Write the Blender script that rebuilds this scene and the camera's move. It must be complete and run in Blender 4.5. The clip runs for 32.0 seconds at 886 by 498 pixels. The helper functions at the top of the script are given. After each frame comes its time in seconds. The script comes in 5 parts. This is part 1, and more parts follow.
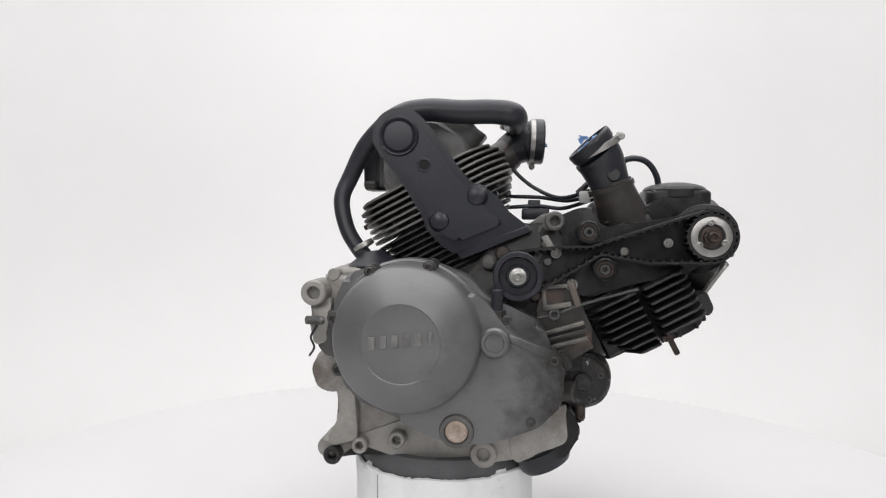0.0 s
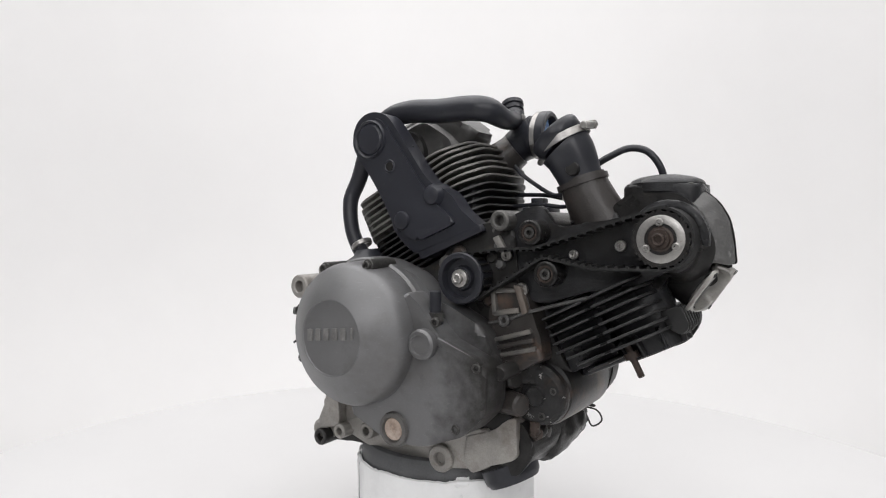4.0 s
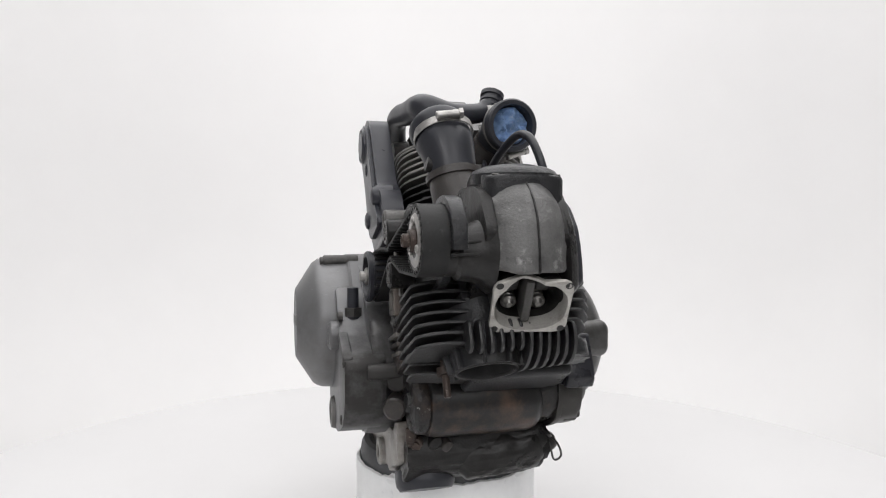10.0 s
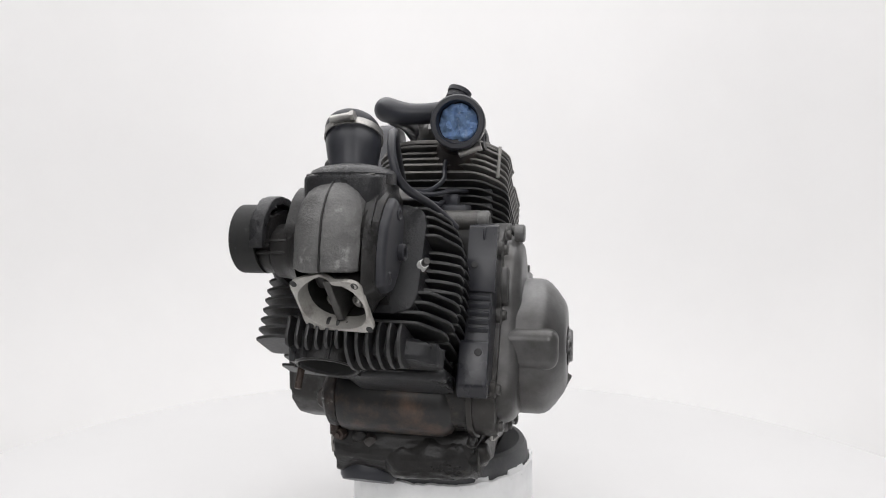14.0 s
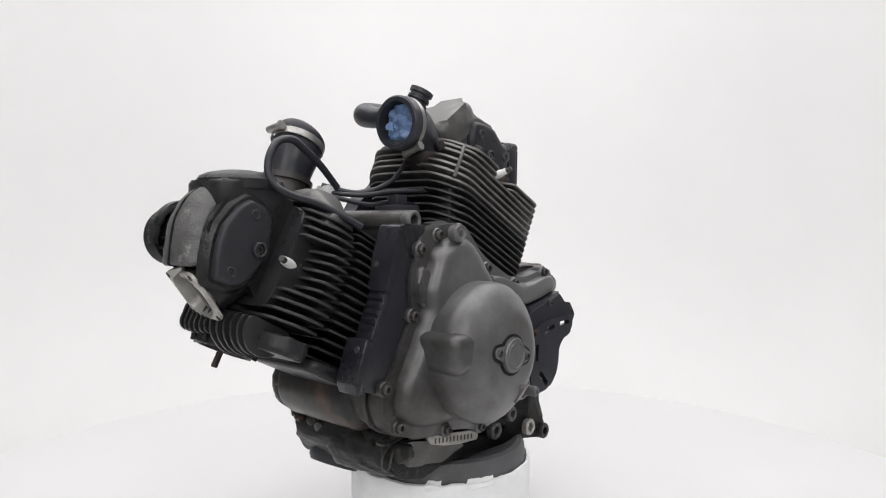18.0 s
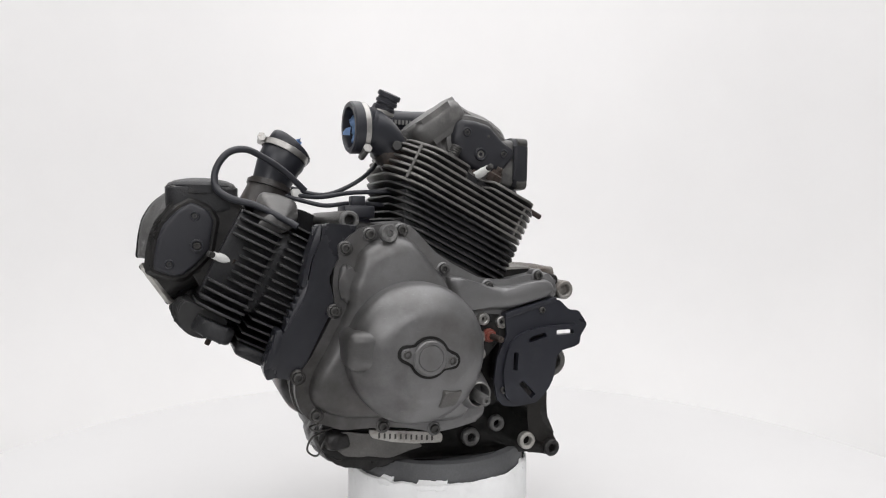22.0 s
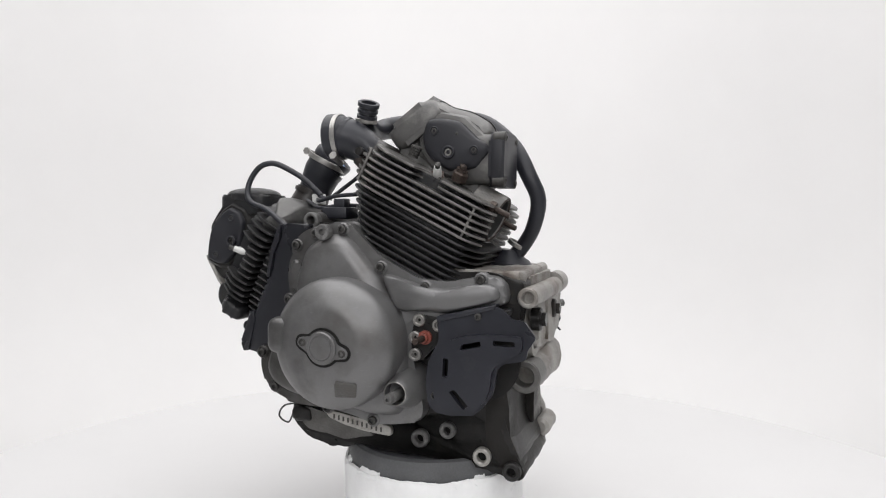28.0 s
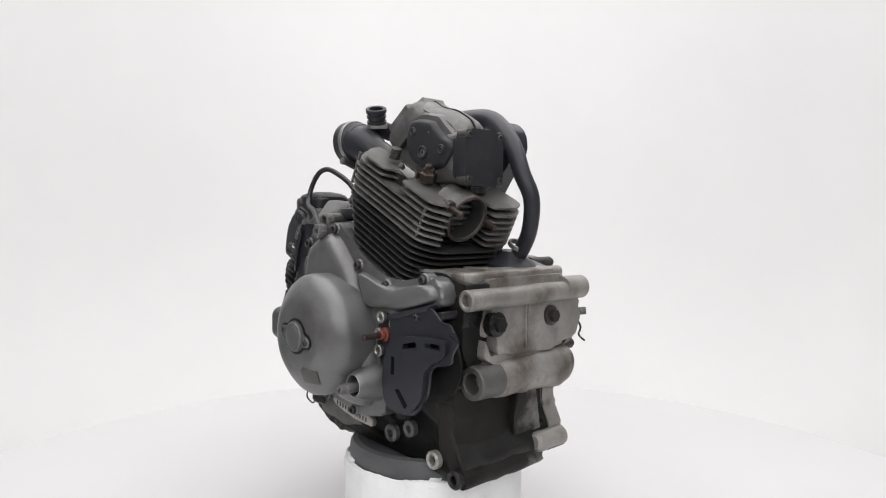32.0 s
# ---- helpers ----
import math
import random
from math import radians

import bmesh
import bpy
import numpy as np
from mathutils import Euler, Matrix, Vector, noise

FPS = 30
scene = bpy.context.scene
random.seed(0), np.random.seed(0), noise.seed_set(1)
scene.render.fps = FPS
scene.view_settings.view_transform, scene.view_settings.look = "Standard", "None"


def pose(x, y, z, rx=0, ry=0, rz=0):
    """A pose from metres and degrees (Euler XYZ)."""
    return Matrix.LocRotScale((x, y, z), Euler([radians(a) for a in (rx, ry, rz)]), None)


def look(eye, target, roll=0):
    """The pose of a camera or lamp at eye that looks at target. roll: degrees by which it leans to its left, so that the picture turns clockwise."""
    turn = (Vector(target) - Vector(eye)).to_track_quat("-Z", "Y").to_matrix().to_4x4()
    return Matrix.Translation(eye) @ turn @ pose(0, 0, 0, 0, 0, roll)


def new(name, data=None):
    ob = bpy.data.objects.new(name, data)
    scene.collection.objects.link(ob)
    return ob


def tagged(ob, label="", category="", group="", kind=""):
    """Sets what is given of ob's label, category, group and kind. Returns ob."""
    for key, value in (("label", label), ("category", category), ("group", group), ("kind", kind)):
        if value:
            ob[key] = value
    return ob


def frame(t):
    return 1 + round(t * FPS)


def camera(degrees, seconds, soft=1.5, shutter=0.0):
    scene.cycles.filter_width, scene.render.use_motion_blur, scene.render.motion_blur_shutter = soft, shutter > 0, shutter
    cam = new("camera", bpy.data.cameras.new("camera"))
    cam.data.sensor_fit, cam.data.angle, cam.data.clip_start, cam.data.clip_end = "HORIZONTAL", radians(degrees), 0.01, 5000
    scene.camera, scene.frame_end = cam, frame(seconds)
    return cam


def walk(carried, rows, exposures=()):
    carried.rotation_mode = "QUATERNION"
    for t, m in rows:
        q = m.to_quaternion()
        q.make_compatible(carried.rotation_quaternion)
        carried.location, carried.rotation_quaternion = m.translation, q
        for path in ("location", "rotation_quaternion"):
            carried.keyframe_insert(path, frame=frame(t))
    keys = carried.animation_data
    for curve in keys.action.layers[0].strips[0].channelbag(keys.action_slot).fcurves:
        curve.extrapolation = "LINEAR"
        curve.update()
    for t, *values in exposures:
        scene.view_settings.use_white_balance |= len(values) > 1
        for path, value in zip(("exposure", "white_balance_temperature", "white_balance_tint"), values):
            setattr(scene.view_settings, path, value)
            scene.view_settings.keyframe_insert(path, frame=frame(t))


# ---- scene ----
# ---------------------------------------------------------------- camera
TURN_START, TURN_RATE = -6.5, -6.903     # the turntable, degrees and degrees a second
TABLE_Z, DECK_Z, EYE_Z = 0.750, 0.898, 1.238

cam = camera(67.5, 32.0, soft=1.12)
eye_pose = Matrix.Translation((0.0, -1.05, EYE_Z)) @ pose(0, 0, 0, 90 - 2.135, 0, -0.233) @ pose(0, 0, 0, 0, 0, 0.157)
walk(cam, [(0.0, eye_pose), (32.0, eye_pose)], exposures=[(0.0, 0.15), (32.0, 0.15)])

# ---------------------------------------------------------------- light
world = bpy.data.worlds.new("studio")
world.use_nodes = True
world.node_tree.nodes["Background"].inputs[0].default_value = (1.0, 0.98, 0.96, 1)
world.node_tree.nodes["Background"].inputs[1].default_value = 0.3
scene.world = world


def softbox(name, at, target, wide, deep, watts, tint):
    lamp = bpy.data.lights.new(name, "AREA")
    lamp.shape, lamp.size, lamp.size_y, lamp.energy, lamp.color = "RECTANGLE", wide, deep, watts, tint
    ob = new(name, lamp)
    ob.matrix_world = look(at, target)
    return ob


softbox("ceiling_softbox", (0.0, 0.2, 3.12), (0.0, 0.2, 0.0), 3.6, 3.2, 70, (1.0, 0.99, 1.0))
# unseen fill lamp, added low behind the table to brighten the lower backdrop
softbox("backdrop_fill", (0.0, 1.35, 0.2), (0.0, 2.3, 1.15), 3.8, 0.4, 7.4, (1.0, 0.99, 1.0))
for side, watts in ((-1, 17), (1, 15)):
    softbox("side_softbox", (0.9 * side, -2.7, 2.45), (0.0, 0.0, 1.15), 1.0, 1.1, watts, (1.0, 0.99, 1.0))


# ---------------------------------------------------------------- materials
def shader(name, base, rough=0.5, metal=0.0, spots=None, spot_at=0.55, spot_soft=0.12, scale=18.0, vary=0.25, bump=0.15, grain=420.0,
           rough_vary=0.15, coat=0.0, random=0.0, scratch=0.0, grime_shade=None, spec=0.5, speck=0.25, stain=None):
    """Base colour with coarse blotches, fine grain, dirt spots and fine relief."""
    m = bpy.data.materials.new(name)
    m.use_nodes = True
    nt = m.node_tree
    p = nt.nodes["Principled BSDF"]
    p.inputs["Metallic"].default_value = metal
    p.inputs["Coat Weight"].default_value = coat
    p.inputs["Specular IOR Level"].default_value = spec
    tc = nt.nodes.new("ShaderNodeTexCoord")

    def noise_node(sc, detail, rough_n=0.6):
        n = nt.nodes.new("ShaderNodeTexNoise")
        n.inputs["Scale"].default_value, n.inputs["Detail"].default_value, n.inputs["Roughness"].default_value = sc, detail, rough_n
        nt.links.new(tc.outputs["Object"], n.inputs["Vector"])
        return n

    coarse, fine = noise_node(scale, 5.0), noise_node(grain, 3.0)
    ramp = nt.nodes.new("ShaderNodeValToRGB")
    lo, hi = [c * (1 - vary) for c in base], [min(1, c * (1 + vary)) for c in base]
    ramp.color_ramp.elements[0].position, ramp.color_ramp.elements[1].position = 0.3, 0.7
    ramp.color_ramp.elements[0].color, ramp.color_ramp.elements[1].color = (*lo, 1), (*hi, 1)
    nt.links.new(coarse.outputs[0], ramp.inputs[0])
    colour = ramp.outputs[0]
    mixg = nt.nodes.new("ShaderNodeMix")
    mixg.data_type, mixg.blend_type = "RGBA", "OVERLAY"
    mixg.inputs[0].default_value = speck
    nt.links.new(colour, mixg.inputs[6]), nt.links.new(fine.outputs[0], mixg.inputs[7])
    colour = mixg.outputs[2]
    rough_socket = None
    if spots:
        sp = noise_node(scale * 1.7, 7.0, 0.68)
        sr = nt.nodes.new("ShaderNodeValToRGB")
        sr.color_ramp.elements[0].position, sr.color_ramp.elements[1].position = spot_at, min(1, spot_at + spot_soft)
        nt.links.new(sp.outputs[0], sr.inputs[0])
        mx = nt.nodes.new("ShaderNodeMix")
        mx.data_type = "RGBA"
        nt.links.new(sr.outputs[0], mx.inputs[0]), nt.links.new(colour, mx.inputs[6])
        mx.inputs[7].default_value = (*spots, 1)
        colour = mx.outputs[2]
    if scratch:
        sc = noise_node(90.0, 2.0)
        mp = nt.nodes.new("ShaderNodeMapping")
        mp.inputs["Scale"].default_value = (1.0, 1.0, 12.0)
        nt.links.new(tc.outputs["Object"], mp.inputs[0]), nt.links.new(mp.outputs[0], sc.inputs["Vector"])
        r2 = nt.nodes.new("ShaderNodeValToRGB")
        r2.color_ramp.elements[0].position, r2.color_ramp.elements[1].position = 0.66, 0.72
        nt.links.new(sc.outputs[0], r2.inputs[0])
        mx = nt.nodes.new("ShaderNodeMix")
        mx.data_type = "RGBA"
        ma = nt.nodes.new("ShaderNodeMath")
        ma.operation = "MULTIPLY"
        ma.inputs[1].default_value = scratch
        nt.links.new(r2.outputs[0], ma.inputs[0]), nt.links.new(ma.outputs[0], mx.inputs[0]), nt.links.new(colour, mx.inputs[6])
        mx.inputs[7].default_value = (*[min(1, c * 2.6 + 0.03) for c in base], 1)
        colour = mx.outputs[2]
    if stain:       # large oil and heat stains over the dirt
        st_colour, st_at = stain
        sn = noise_node(scale * 0.6, 6.0, 0.62)
        off = nt.nodes.new("ShaderNodeMapping")
        off.inputs["Location"].default_value = (3.1, 1.7, 5.3)
        nt.links.new(tc.outputs["Object"], off.inputs[0]), nt.links.new(off.outputs[0], sn.inputs["Vector"])
        s2 = nt.nodes.new("ShaderNodeMapRange")
        s2.inputs[1].default_value, s2.inputs[2].default_value, s2.inputs[4].default_value = st_at, st_at + 0.14, 0.8
        nt.links.new(sn.outputs[0], s2.inputs[0])
        mx = nt.nodes.new("ShaderNodeMix")
        mx.data_type = "RGBA"
        nt.links.new(s2.outputs[0], mx.inputs[0]), nt.links.new(colour, mx.inputs[6])
        mx.inputs[7].default_value = (*st_colour, 1)
        colour = mx.outputs[2]
    if grime_shade:       # one end of the engine darkened blotchily: rear oil, painted shade on grey covers
        colour_g, x0, x1, along = grime_shade
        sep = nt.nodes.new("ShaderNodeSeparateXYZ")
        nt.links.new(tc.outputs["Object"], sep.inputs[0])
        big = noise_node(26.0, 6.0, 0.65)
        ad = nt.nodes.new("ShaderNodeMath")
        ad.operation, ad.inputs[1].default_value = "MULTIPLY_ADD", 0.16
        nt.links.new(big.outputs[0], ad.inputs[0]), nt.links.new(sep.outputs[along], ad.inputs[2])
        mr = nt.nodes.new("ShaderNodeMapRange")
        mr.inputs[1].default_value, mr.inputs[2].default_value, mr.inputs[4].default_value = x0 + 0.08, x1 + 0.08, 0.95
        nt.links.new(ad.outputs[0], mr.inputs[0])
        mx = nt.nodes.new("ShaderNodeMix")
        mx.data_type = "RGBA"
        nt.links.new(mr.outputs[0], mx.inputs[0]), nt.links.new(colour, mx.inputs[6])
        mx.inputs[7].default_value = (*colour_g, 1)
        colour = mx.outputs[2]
    if random:
        info, hsv = nt.nodes.new("ShaderNodeObjectInfo"), nt.nodes.new("ShaderNodeHueSaturation")
        mr = nt.nodes.new("ShaderNodeMapRange")
        mr.inputs[3].default_value, mr.inputs[4].default_value = 1 - random, 1 + random
        nt.links.new(info.outputs["Random"], mr.inputs[0]), nt.links.new(mr.outputs[0], hsv.inputs["Value"]), nt.links.new(colour, hsv.inputs["Color"])
        colour = hsv.outputs[0]
    nt.links.new(colour, p.inputs["Base Color"])
    rr = nt.nodes.new("ShaderNodeMapRange")
    rr.inputs[3].default_value, rr.inputs[4].default_value = max(0.02, rough - rough_vary), min(1, rough + rough_vary)
    nt.links.new(coarse.outputs[0], rr.inputs[0]), nt.links.new(rr.outputs[0], p.inputs["Roughness"])
    if bump:
        bp = nt.nodes.new("ShaderNodeBump")
        bp.inputs["Strength"].default_value, bp.inputs["Distance"].default_value = bump, 0.0015
        nt.links.new(fine.outputs[0], bp.inputs["Height"])
        b2 = nt.nodes.new("ShaderNodeBump")
        b2.inputs["Strength"].default_value, b2.inputs["Distance"].default_value = bump * 0.8, 0.004
        nt.links.new(coarse.outputs[0], b2.inputs["Height"]), nt.links.new(bp.outputs[0], b2.inputs["Normal"])
        nt.links.new(b2.outputs[0], p.inputs["Normal"])
    return m


M_WALL = shader("white_wall", (0.82, 0.812, 0.81), 0.9, vary=0.02, scale=1.2, bump=0.0, grain=60, rough_vary=0.03, speck=0.0)
M_ROOM = shader("grey_room", (0.42, 0.418, 0.415), 0.9, vary=0.06, scale=1.0, bump=0.0, grain=60, speck=0.0)
M_SIDE = shader("dark_grey_added_wall", (0.15, 0.15, 0.15), 0.9, vary=0.06, scale=1.0, bump=0.0, grain=60, speck=0.0)
M_CEIL = shader("white_ceiling", (0.8, 0.8, 0.79), 0.9, vary=0.02, scale=1.0, bump=0.0, grain=60, speck=0.0)
M_FLOOR = shader("white_floor", (0.85, 0.85, 0.84), 0.7, vary=0.03, scale=2.0, bump=0.0, grain=60, speck=0.0)
M_TABLE = shader("white_tabletop", (0.64, 0.635, 0.635), 0.6, vary=0.02, scale=3.0, bump=0.0, grain=80, speck=0.0)
M_FOAM = shader("white_wrapping", (0.93, 0.935, 0.935), 0.85, vary=0.06, scale=22, bump=0.3, grain=120, spots=(0.72, 0.74, 0.75), spot_at=0.64)
M_DECK = shader("dark_rubber_deck", (0.1, 0.102, 0.106), 0.6, spots=(0.12, 0.12, 0.12), spot_at=0.6, scale=14, bump=0.2)
# front end of the paint darkened to put in shade on forward-facing surfaces
M_GREY = shader("grey_engine_paint", (0.18, 0.18, 0.183), 0.47, metal=0.5, scale=9, vary=0.12, bump=0.07, speck=0.08, grain=700, spots=(0.13, 0.127, 0.124), spot_at=0.56, spot_soft=0.25, rough_vary=0.16, scratch=0.14, grime_shade=((0.028, 0.026, 0.0245), 0.1, 0.18, 0), stain=((0.12, 0.115, 0.11), 0.57))
# darker towards the front: dirt and painted-in shade together
M_GREYLEFT = shader("worn_grey_engine_paint", (0.185, 0.184, 0.185), 0.42, metal=0.55, scale=8, vary=0.12, bump=0.07, speck=0.08, grain=700, spots=(0.13, 0.127, 0.124), spot_at=0.56, spot_soft=0.25, rough_vary=0.16, scratch=0.14, stain=((0.1, 0.093, 0.086), 0.54), grime_shade=((0.04, 0.0375, 0.035), 0.11, 0.24, 0))
M_BLACK = shader("black_engine_paint", (0.024, 0.0242, 0.026), 0.33, scale=16, vary=0.35, bump=0.4, grain=420, spots=(0.055, 0.051, 0.046), spot_at=0.6, spot_soft=0.2, spec=0.28, rough_vary=0.2, stain=((0.012, 0.011, 0.01), 0.54))
M_FIN = shader("dusty_dark_fin", (0.034, 0.0338, 0.0345), 0.44, scale=20, vary=0.35, bump=0.2, grain=600, spots=(0.085, 0.08, 0.074), spot_at=0.58, spot_soft=0.25, random=0.15, spec=0.45, metal=0.3)
M_FINLIGHT = shader("dusty_grey_fin", (0.17, 0.165, 0.158), 0.42, scale=16, vary=0.3, bump=0.2, grain=600, spots=(0.25, 0.24, 0.224), spot_at=0.55, spot_soft=0.22, random=0.14, spec=0.35, stain=((0.07, 0.062, 0.055), 0.55), metal=0.5)
M_ALU = shader("raw_cast_aluminium", (0.31, 0.297, 0.278), 0.45, metal=0.35, scale=13, vary=0.28, bump=0.45, grain=500, spots=(0.17, 0.14, 0.115), spot_at=0.57, spot_soft=0.2, stain=((0.095, 0.07, 0.054), 0.5))
M_REAR = shader("oil_blackened_aluminium", (0.3, 0.285, 0.265), 0.45, metal=0.3, scale=11, vary=0.3, bump=0.3, grain=500, spots=(0.13, 0.105, 0.088), spot_at=0.55, spot_soft=0.25, stain=((0.07, 0.06, 0.05), 0.52), spec=0.18, grime_shade=((0.014, 0.013, 0.0125), -0.1, -0.03, 1))
M_OLDALU = shader("corroded_aluminium", (0.115, 0.114, 0.112), 0.46, metal=0.25, scale=22, vary=0.35, bump=0.5, grain=360, spots=(0.27, 0.267, 0.263), spot_at=0.57, spot_soft=0.1, stain=((0.045, 0.042, 0.04), 0.55), spec=0.4)
M_BAREALU = shader("bare_machined_aluminium", (0.38, 0.368, 0.345), 0.38, metal=0.35, scale=30, vary=0.2, bump=0.2, spots=(0.25, 0.2, 0.15), spot_at=0.58, spot_soft=0.2, stain=((0.1, 0.085, 0.07), 0.55))
M_DUSTY = shader("dusty_cast_metal", (0.118, 0.115, 0.11), 0.42, metal=0.4, scale=13, vary=0.3, bump=0.5, grain=380, spots=(0.1, 0.092, 0.085), spot_at=0.55, spot_soft=0.22, stain=((0.24, 0.222, 0.2), 0.58), spec=0.4)
M_OILY = shader("oily_dark_metal", (0.02, 0.0192, 0.0188), 0.33, scale=20, vary=0.45, bump=0.3, grain=340, spots=(0.055, 0.045, 0.037), spot_at=0.6, spot_soft=0.18, spec=0.28, rough_vary=0.2, stain=((0.01, 0.009, 0.0085), 0.53))
M_RUBBER = shader("black_rubber", (0.023, 0.024, 0.03), 0.38, scale=14, vary=0.25, speck=0.1, bump=0.05, grain=500, spots=(0.05, 0.05, 0.052), spot_at=0.58, spot_soft=0.25, spec=0.42, rough_vary=0.2)
M_DARKPLASTIC = shader("black_plastic", (0.017, 0.0175, 0.022), 0.3, scale=14, vary=0.2, bump=0.12, grain=800, spots=(0.032, 0.032, 0.033), spot_at=0.6, spot_soft=0.3, spec=0.45)
M_PLASTIC = shader("dark_blue_grey_plastic", (0.023, 0.024, 0.031), 0.31, scale=9, vary=0.15, speck=0.1, bump=0.05, grain=900, spots=(0.05, 0.05, 0.053), spot_at=0.6, spot_soft=0.3, spec=0.4, scratch=0.1, stain=((0.05, 0.044, 0.039), 0.6))
M_STEEL = shader("worn_steel", (0.38, 0.37, 0.355), 0.38, metal=0.85, scale=60, vary=0.2, bump=0.12, spots=(0.2, 0.16, 0.12), spot_at=0.62)
M_RUST = shader("rusty_steel", (0.05, 0.036, 0.03), 0.5, metal=0.4, scale=80, vary=0.4, bump=0.3, spots=(0.24, 0.2, 0.17), spot_at=0.6)
M_BOLT = shader("dark_bolt_steel", (0.07, 0.068, 0.065), 0.45, metal=0.5, scale=90, vary=0.3, bump=0.15)
M_HOLE = shader("dark_bore", (0.028, 0.028, 0.028), 0.7, vary=0.2, bump=0.1)
M_BELT = shader("timing_belt_rubber", (0.017, 0.017, 0.017), 0.6, scale=40, vary=0.25, bump=0.1, spots=(0.05, 0.05, 0.05), spot_at=0.6, spec=0.3)
M_CERAMIC = shader("white_ceramic", (0.75, 0.75, 0.73), 0.25, vary=0.05, scale=90, bump=0.02)
M_CLOTH = shader("blue_cloth", (0.27, 0.42, 0.68), 0.8, scale=45, vary=0.3, bump=0.3, spots=(0.55, 0.66, 0.82), spot_at=0.55, spot_soft=0.2)
M_FLAKE = shader("flaking_black_paint", (0.018, 0.0178, 0.018), 0.42, scale=42, vary=0.4, bump=0.6, grain=260, spots=(0.34, 0.33, 0.32), spot_at=0.635, spot_soft=0.02, stain=((0.05, 0.036, 0.03), 0.55), spec=0.35)
M_RED = shader("red_lacquer", (0.2, 0.05, 0.035), 0.5, scale=90, vary=0.3, bump=0.2)
M_GLASS = shader("clouded_sight_glass", (0.42, 0.33, 0.27), 0.12, scale=60, vary=0.3, bump=0.02, spots=(0.16, 0.09, 0.06), spot_at=0.52, spot_soft=0.25, coat=0.6)
# deep black for oiled parts and the gasket, also painted hole shade
M_DEEPBLACK = shader("black_oil_and_hole_shade", (0.015, 0.0145, 0.014), 0.5, scale=16, vary=0.35, bump=0.3, grain=420, spots=(0.032, 0.029, 0.026), spot_at=0.6, spot_soft=0.2, spec=0.2)
M_FINOILY = shader("oily_dark_fin", (0.023, 0.0228, 0.0232), 0.38, scale=18, vary=0.35, bump=0.2, grain=600, spots=(0.055, 0.051, 0.047), spot_at=0.58, spot_soft=0.25, random=0.15, spec=0.5)
M_STARTER = shader("heat_stained_black", (0.016, 0.0155, 0.0155), 0.36, scale=11, vary=0.35, bump=0.15, grain=420, spots=(0.1, 0.06, 0.042), spot_at=0.5, spot_soft=0.25, spec=0.42, rough_vary=0.15)
M_BROWN = shader("rust_stained_cast", (0.036, 0.032, 0.03), 0.36, scale=14, vary=0.35, bump=0.22, grain=420, spots=(0.105, 0.07, 0.052), spot_at=0.53, spot_soft=0.2, spec=0.45, stain=((0.02, 0.018, 0.017), 0.55))
M_COVER = shader("dull_black_cover", (0.027, 0.0273, 0.032), 0.4, scale=9, vary=0.15, speck=0.1, bump=0.05, grain=900, spots=(0.06, 0.058, 0.058), spot_at=0.6, spot_soft=0.3, spec=0.28)
M_CAMBOX = shader("dusty_grey_cam_box", (0.13, 0.128, 0.125), 0.42, metal=0.4, scale=9, vary=0.3, bump=0.15, grain=420, speck=0.12, spots=(0.28, 0.272, 0.262), spot_at=0.53, spot_soft=0.25, stain=((0.035, 0.033, 0.031), 0.52), spec=0.4)
M_WORD = shader("pale_worn_lettering", (0.17, 0.167, 0.162), 0.45, scale=60, vary=0.25, bump=0.15)


# ---------------------------------------------------------------- mesh helpers (millimetres in, metres out)
def mesh_of(name, bm, material, smooth=35):
    bmesh.ops.recalc_face_normals(bm, faces=bm.faces)
    data = bpy.data.meshes.new(name)
    bm.to_mesh(data)
    bm.free()
    data.transform(Matrix.Scale(0.001, 4))
    for f in data.polygons:
        f.use_smooth = True
    data.set_sharp_from_angle(angle=radians(smooth))
    data.materials.append(material)
    return data


def part(name, bm, material, parent, label="", smooth=35):
    ob = new(name, mesh_of(name, bm, material, smooth))
    ob.parent = parent
    if label:
        ob["label"] = label
    return ob


def shift(bm, m):
    bmesh.ops.transform(bm, matrix=m, verts=bm.verts)
    return bm


def merged(*parts):
    """Several bmeshes as one."""
    out = bmesh.new()
    for b in parts:
        vs = [out.verts.new(v.co) for v in b.verts]
        b.verts.index_update()
        for f in b.faces:
            out.faces.new([vs[v.index] for v in f.verts])
        b.free()
    return out


def rounded(points, radius, steps=3):
    """A closed outline with its corners rounded."""
    out, n = [], len(points)
    for i in range(n):
        a, b, c = Vector(points[i - 1]), Vector(points[i]), Vector(points[(i + 1) % n])
        r = radius[i] if isinstance(radius, (list, tuple)) else radius
        d1, d2 = (a - b), (c - b)
        k = min(r, d1.length * 0.45, d2.length * 0.45)
        if k < 0.5:
            out.append(tuple(b))
            continue
        p1, p2 = b + d1.normalized() * k, b + d2.normalized() * k
        for j in range(steps + 1):
            u = j / steps
            out.append(tuple(p1 * (1 - u) ** 2 + b * 2 * u * (1 - u) + p2 * u * u))
    return out


